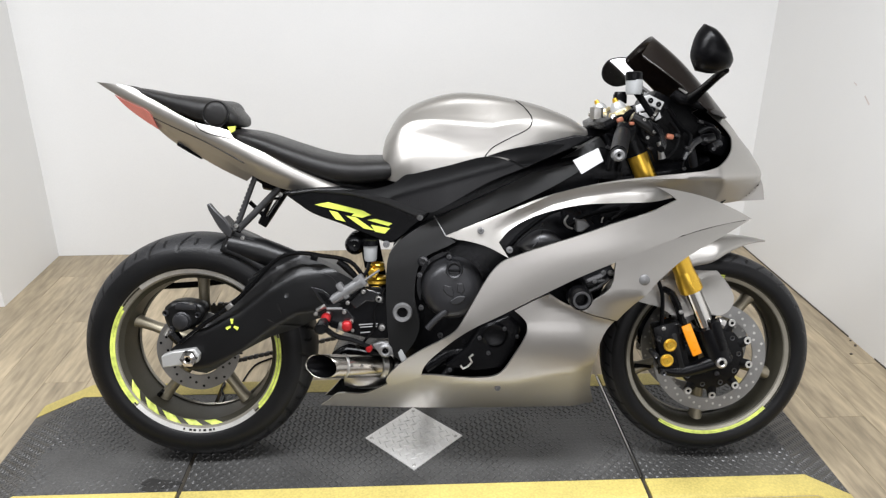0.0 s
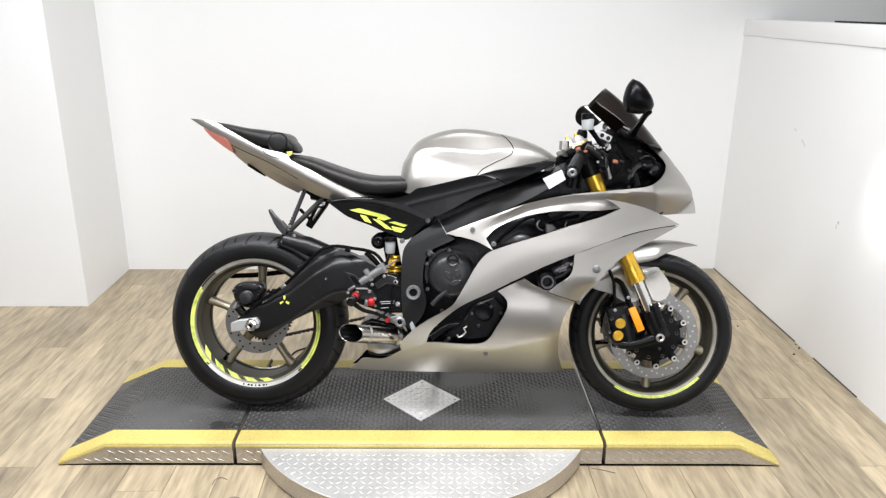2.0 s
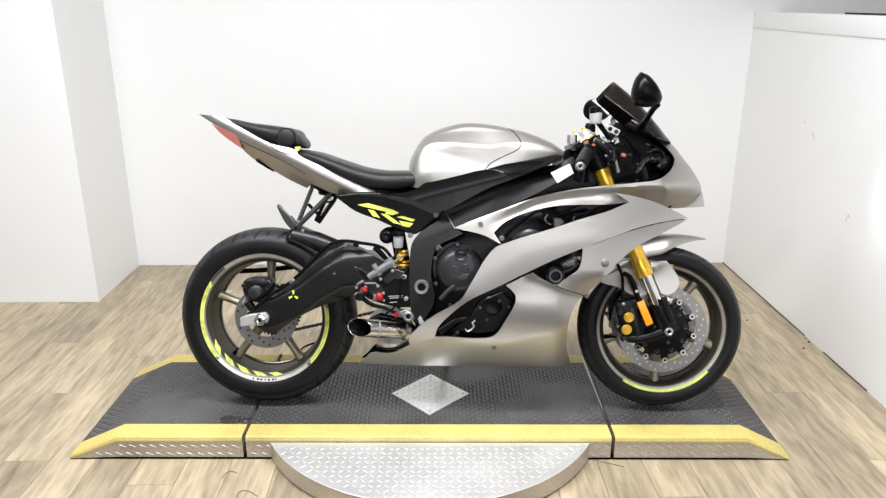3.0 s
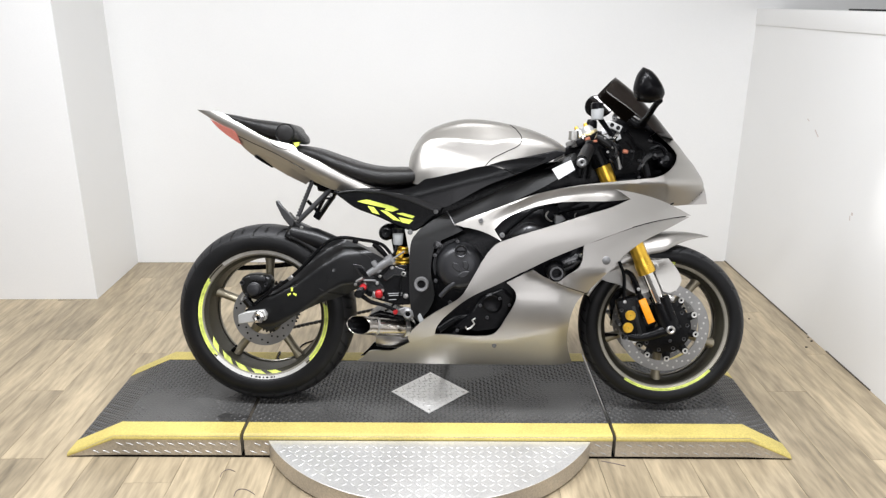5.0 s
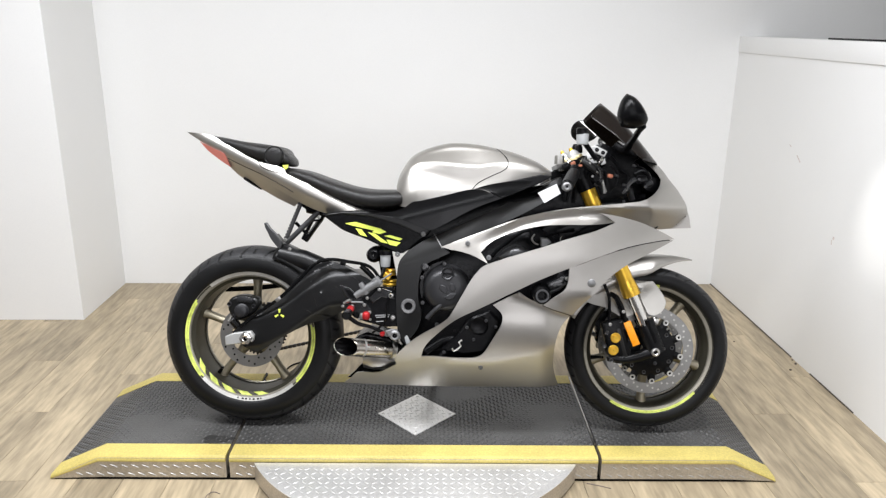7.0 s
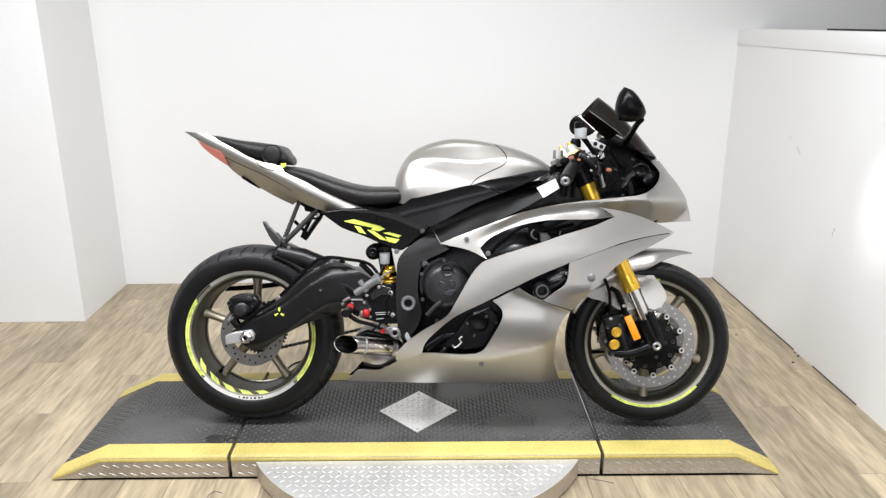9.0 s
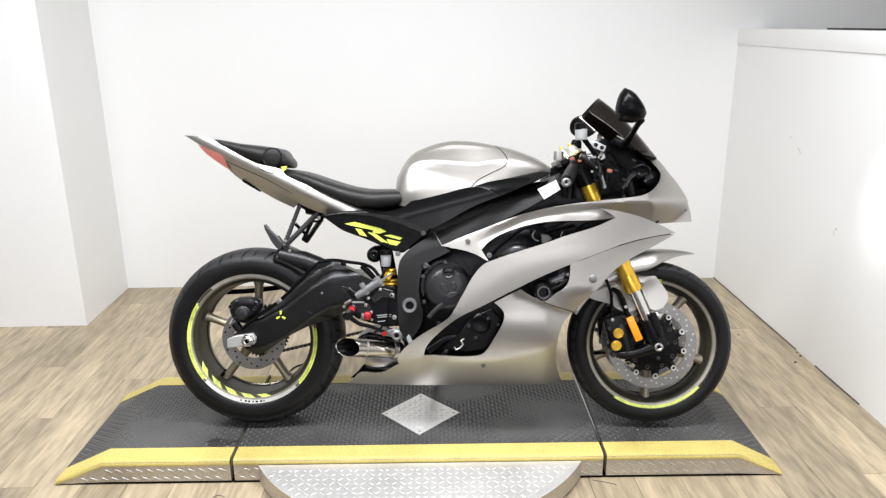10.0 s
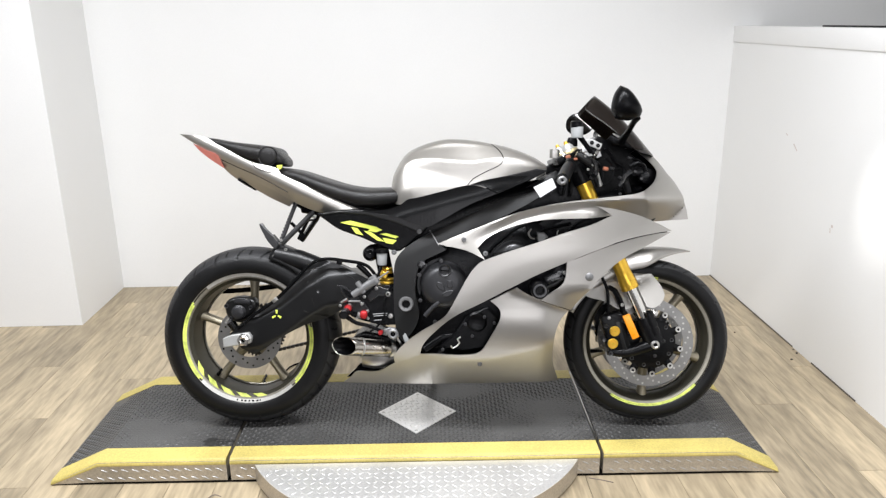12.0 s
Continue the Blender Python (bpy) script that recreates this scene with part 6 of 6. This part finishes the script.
for p, q, r in zip([(0.619, -0.100, 0.874), (0.640, -0.100, 0.857), (0.589, -0.100, 0.849)], [(0.648, -0.090, 0.879), (0.666, -0.090, 0.865), (0.604, -0.090, 0.808)], (0.014, 0.012, 0.012)):
    part("headlamp_motor", tube([p, q], [r, r * 0.9], 12, steps=1), COVER, dash, "grey headlamp rear housing")
part("headlamp_back", block((0.680, -0.030, 0.860), (0.05, 0.05, 0.06), (0, 20, 0), 0.02), ENGINE, dash)
for p in [(0.619, -0.115, 0.876), (0.641, -0.115, 0.852), (0.571, -0.115, 0.803)]:
    bolt("lamp_screw", *p, 0.005, dash, GUN)
for pts in ([(0.460, -0.140, 0.892), (0.495, -0.140, 0.903), (0.507, -0.140, 0.872), (0.505, -0.140, 0.827)], [(0.446, -0.130, 0.922), (0.472, -0.130, 0.912), (0.489, -0.130, 0.892), (0.509, -0.130, 0.892)], [(0.525, -0.100, 0.953), (0.548, -0.100, 0.923), (0.570, -0.100, 0.892)], [(0.373, -0.120, 0.892), (0.392, -0.120, 0.872), (0.381, -0.120, 0.820), (0.377, -0.120, 0.797)], [(0.401, -0.110, 0.892), (0.411, -0.110, 0.851), (0.408, -0.110, 0.794)]):
    part("cable", tube(pts, 0.006, 8), BLACK, tub)
part("hose_fitting", tube([(0.496, -0.150, 0.853), (0.500, -0.150, 0.828)], 0.005, 6, steps=1), STEEL, tub)

for pts, r in (([(0.362, -0.140, 0.888), (0.375, -0.140, 0.855), (0.371, -0.140, 0.803)], 0.006), ([(0.396, -0.130, 0.872), (0.389, -0.130, 0.837), (0.379, -0.130, 0.798)], 0.006), ([(0.517, -0.150, 0.920), (0.539, -0.150, 0.893), (0.536, -0.150, 0.856), (0.515, -0.150, 0.831)], 0.0045), ([(0.555, -0.120, 0.906), (0.580, -0.120, 0.886), (0.574, -0.120, 0.844), (0.565, -0.120, 0.807)], 0.005), ([(0.607, -0.110, 0.920), (0.633, -0.110, 0.911), (0.651, -0.110, 0.891)], 0.005), ([(0.441, -0.130, 0.885), (0.478, -0.130, 0.855), (0.493, -0.130, 0.823)], 0.004)):
    part("cable", tube(pts, r, 8), BLACK, tub)
for p in [(0.372, -0.150, 0.856), (0.472, -0.150, 0.856), (0.537, -0.150, 0.886), (0.564, -0.150, 0.856), (0.593, -0.150, 0.919)]:
    part("cable_clip", block(p, (0.014, 0.012, 0.008), (0, 20, 0), 0.002), FRAMEPAINT, tub)
part("screen_bracket", tube([(0.532, -0.120, 0.988), (0.551, -0.120, 0.973), (0.579, -0.120, 0.968), (0.608, -0.120, 0.952)], [0.012, 0.016, 0.014, 0.008], 10, steps=2), BLACK, tub, "black mirror mount at the screen")
# Steel sliver laid on to paint a glint at the screen.
part("screen_glint", prism([(0.541, 0.999), (0.546, 1.000), (0.565, 0.990), (0.560, 0.986)], -0.127, -0.124), STEEL, tub)
part("bar_weight", lathe([(0.004, -0.338), (0.009, -0.34), (0.0135, -0.337), (0.014, -0.325)], (0.351, 0, 0.847), 16), CAST, tub)

# front brake hoses and fender details
hs = part("front_brake_hose", tube([(0.518, -0.110, 0.524), (0.534, -0.110, 0.485), (0.538, -0.110, 0.451), (0.539, -0.110, 0.394), (0.547, -0.110, 0.365)], 0.0055, 8), BLACK, BIKE, "black front brake hose")
part("hose_bracket", tube([(0.537, -0.110, 0.493), (0.560, -0.110, 0.480), (0.583, -0.110, 0.432), (0.591, -0.110, 0.401)], [0.008, 0.01, 0.009], 8, steps=2), BLACK, hs)
part("caliper_top", block((0.582, -0.100, 0.392), (0.05, 0.03, 0.03), (0, -15, 0), 0.006), ENGINE, hs)
for p in [(0.583, -0.120, 0.434), (0.540, -0.120, 0.390)]:
    bolt("hose_bolt", *p, 0.006, hs, STEEL)
part("fork_bracket", tube([(0.668, -0.125, 0.412), (0.678, -0.125, 0.377), (0.694, -0.125, 0.335)], [0.016, 0.018, 0.016], 12, steps=2), ENGINE, BIKE, "black rear fork lug")
bolt("fender_bolt", *(0.692, -0.090, 0.436), 0.010, fender, STEEL)
part("fork_stud", block((0.688, -0.120, 0.405), (0.024, 0.02, 0.024), (0, 20, 0), 0.006), CHROME, BIKE, "bright steel fender stud")

# side stand on the far side
stand = part("side_stand", tube([(-0.1, 0.12, 0.24), (-0.08, 0.22, 0.15), (-0.06, 0.332, 0.084)], [0.014, 0.012, 0.011], 10, steps=2), BLACK, BIKE, "black side stand")

# seat trim
RP = (-0.602, -0.060, 0.935)
part("pillion_roll", lathe([(0.001, -0.090), (0.024, -0.091), (0.029, -0.088), (0.033, -0.078), (0.034, -0.06), (0.034, 0.06), (0.033, 0.078), (0.001, 0.09)], (RP[0], 0, RP[2]), 32), SEAT, BIKE, "black padded roll at the pillion seat", angle=50)
part("roll_piping", lathe([(0.030, -0.0872), (0.0315, -0.0885), (0.033, -0.0865), (0.0315, -0.085), (0.030, -0.0872)], (RP[0], 0, RP[2]), 32), GLOSS, BIKE)
part("seat_sticker", prism([(-0.570, 0.903), (-0.551, 0.905), (-0.553, 0.894), (-0.563, 0.888)], -0.1, -0.09), YELLOW, BIKE, "small fluorescent sticker")

# decal of slanted bars on the side cover
for quad in ([(-0.353, 0.713), (-0.320, 0.719), (-0.234, 0.698), (-0.214, 0.687), (-0.236, 0.680), (-0.262, 0.685), (-0.256, 0.691), (-0.332, 0.707)], [(-0.318, 0.698), (-0.297, 0.694), (-0.278, 0.670), (-0.302, 0.676)],
             [(-0.276, 0.685), (-0.252, 0.681), (-0.206, 0.648), (-0.232, 0.653)], [(-0.222, 0.674), (-0.202, 0.677), (-0.160, 0.666), (-0.170, 0.659)],
             [(-0.214, 0.662), (-0.166, 0.653), (-0.180, 0.640), (-0.204, 0.645)]):
    part("decal_bar", prism(quad, -0.1325, -0.129), YELLOW, BIKE, "fluorescent yellow decal")

# loose wires, a cable and dirt on the floor
for bend in (((-0.782, -0.405), (-0.781, -0.381), (-0.766, -0.366), (-0.742, -0.376)), ((-0.714, -0.503), (-0.712, -0.475), (-0.698, -0.467), (-0.674, -0.476), (-0.652, -0.495)), ((0.450, -0.332), (0.487, -0.345), (0.524, -0.361))):
    wire = finish("wire", tube([(x, y, 0.0014) for x, y in bend], 0.0013, 6), WIRE)
    tagged(wire, "thin brown bent wire lying on the floor", "wire", "wires on the floor")
cable = finish("cable", tube([(-0.705, 0.167, 0.0925), (-0.706, 0.214, 0.0925), (-0.720, 0.243, 0.093), (-0.717, 0.278, 0.093), (-0.725, 0.303, 0.086), (-0.728, 0.330, 0.030), (-0.705, 0.400, 0.0035), (-0.674, 0.540, 0.0035), (-0.620, 0.590, 0.0035)], 0.0035, 8), BLACK)
tagged(cable, "thin black cable draped over the ramp's yellow edge", "cable")
for x, y, r in ((1.590, 0.561, 0.006), (1.537, 0.500, 0.005), (1.409, 0.805, 0.004), (1.594, 0.600, 0.004)):
    crumb = finish("dirt_crumb", block((0, 0, r * 0.5), (r * 2, r * 1.5, r), (0, 0, 40 * r * 1000), r * 0.3), JOINT)
    crumb.location = (x, y, 0)
    tagged(crumb, "small dark crumb of dirt beside the half wall", "dirt", "dirt crumbs")
# Dark strips paint the shadow gap where the half wall meets the floor.
for y0, y1 in ((0.63, BACK), (0.12, 0.46), (-0.8, -0.1)):
    tagged(slab("trim_joint", (RIGHT - 0.0035, y0, 0.0), (RIGHT - 0.0002, y1, 0.005), JOINT), "dark strip for the shadow gap between floor and half wall", "joint", kind="structure")

# scuffs on the half wall
for y, z, w, h, turn in ((0.84, 0.885, 0.045, 0.006, 35), (0.93, 0.93, 0.02, 0.004, 20), (0.46, 0.62, 0.012, 0.012, 0), (0.47, 0.60, 0.02, 0.005, 80)):
    ob = finish("wall_scuff", block((0, 0, 0), (0.0012, w, h), bevel=0.0004), SCUFF, smooth=False)
    ob.matrix_world = pose(RIGHT - 0.0004, y, z, turn, 0, 0)
    tagged(ob, "faint scuff mark on the white half wall", "scuff mark", kind="structure")

# ---- floor planks ----
wide, long = 0.152, 1.22
me = None
for i in range(34):
    x = -3.36 + (i + 0.5) * wide
    y = -2.2 - long * ((i * 0.37) % 1.0)
    while y < BACK:
        # Planks stop at y = -0.8; the unseen dark base goes on.
        lo, hi = max(y, -0.8), min(y + long, BACK if x > LEFT else JOG)
        if x < RIGHT and hi - lo > 0.004 and hi > -0.8:
            if me is None or abs(hi - lo - long) > 1e-4:
                bm = block((0, 0, -0.002), (wide - 0.0012, hi - lo - 0.0012, 0.004), bevel=0.0006)
                ob = finish("plank", bm, PLANK, floor, smooth=False)
                if abs(hi - lo - long) < 1e-4:
                    me = ob.data
            else:
                ob = new("plank", me)
                ob.parent = floor
            ob.location = (x, (lo + hi) / 2, 0)
        y += long
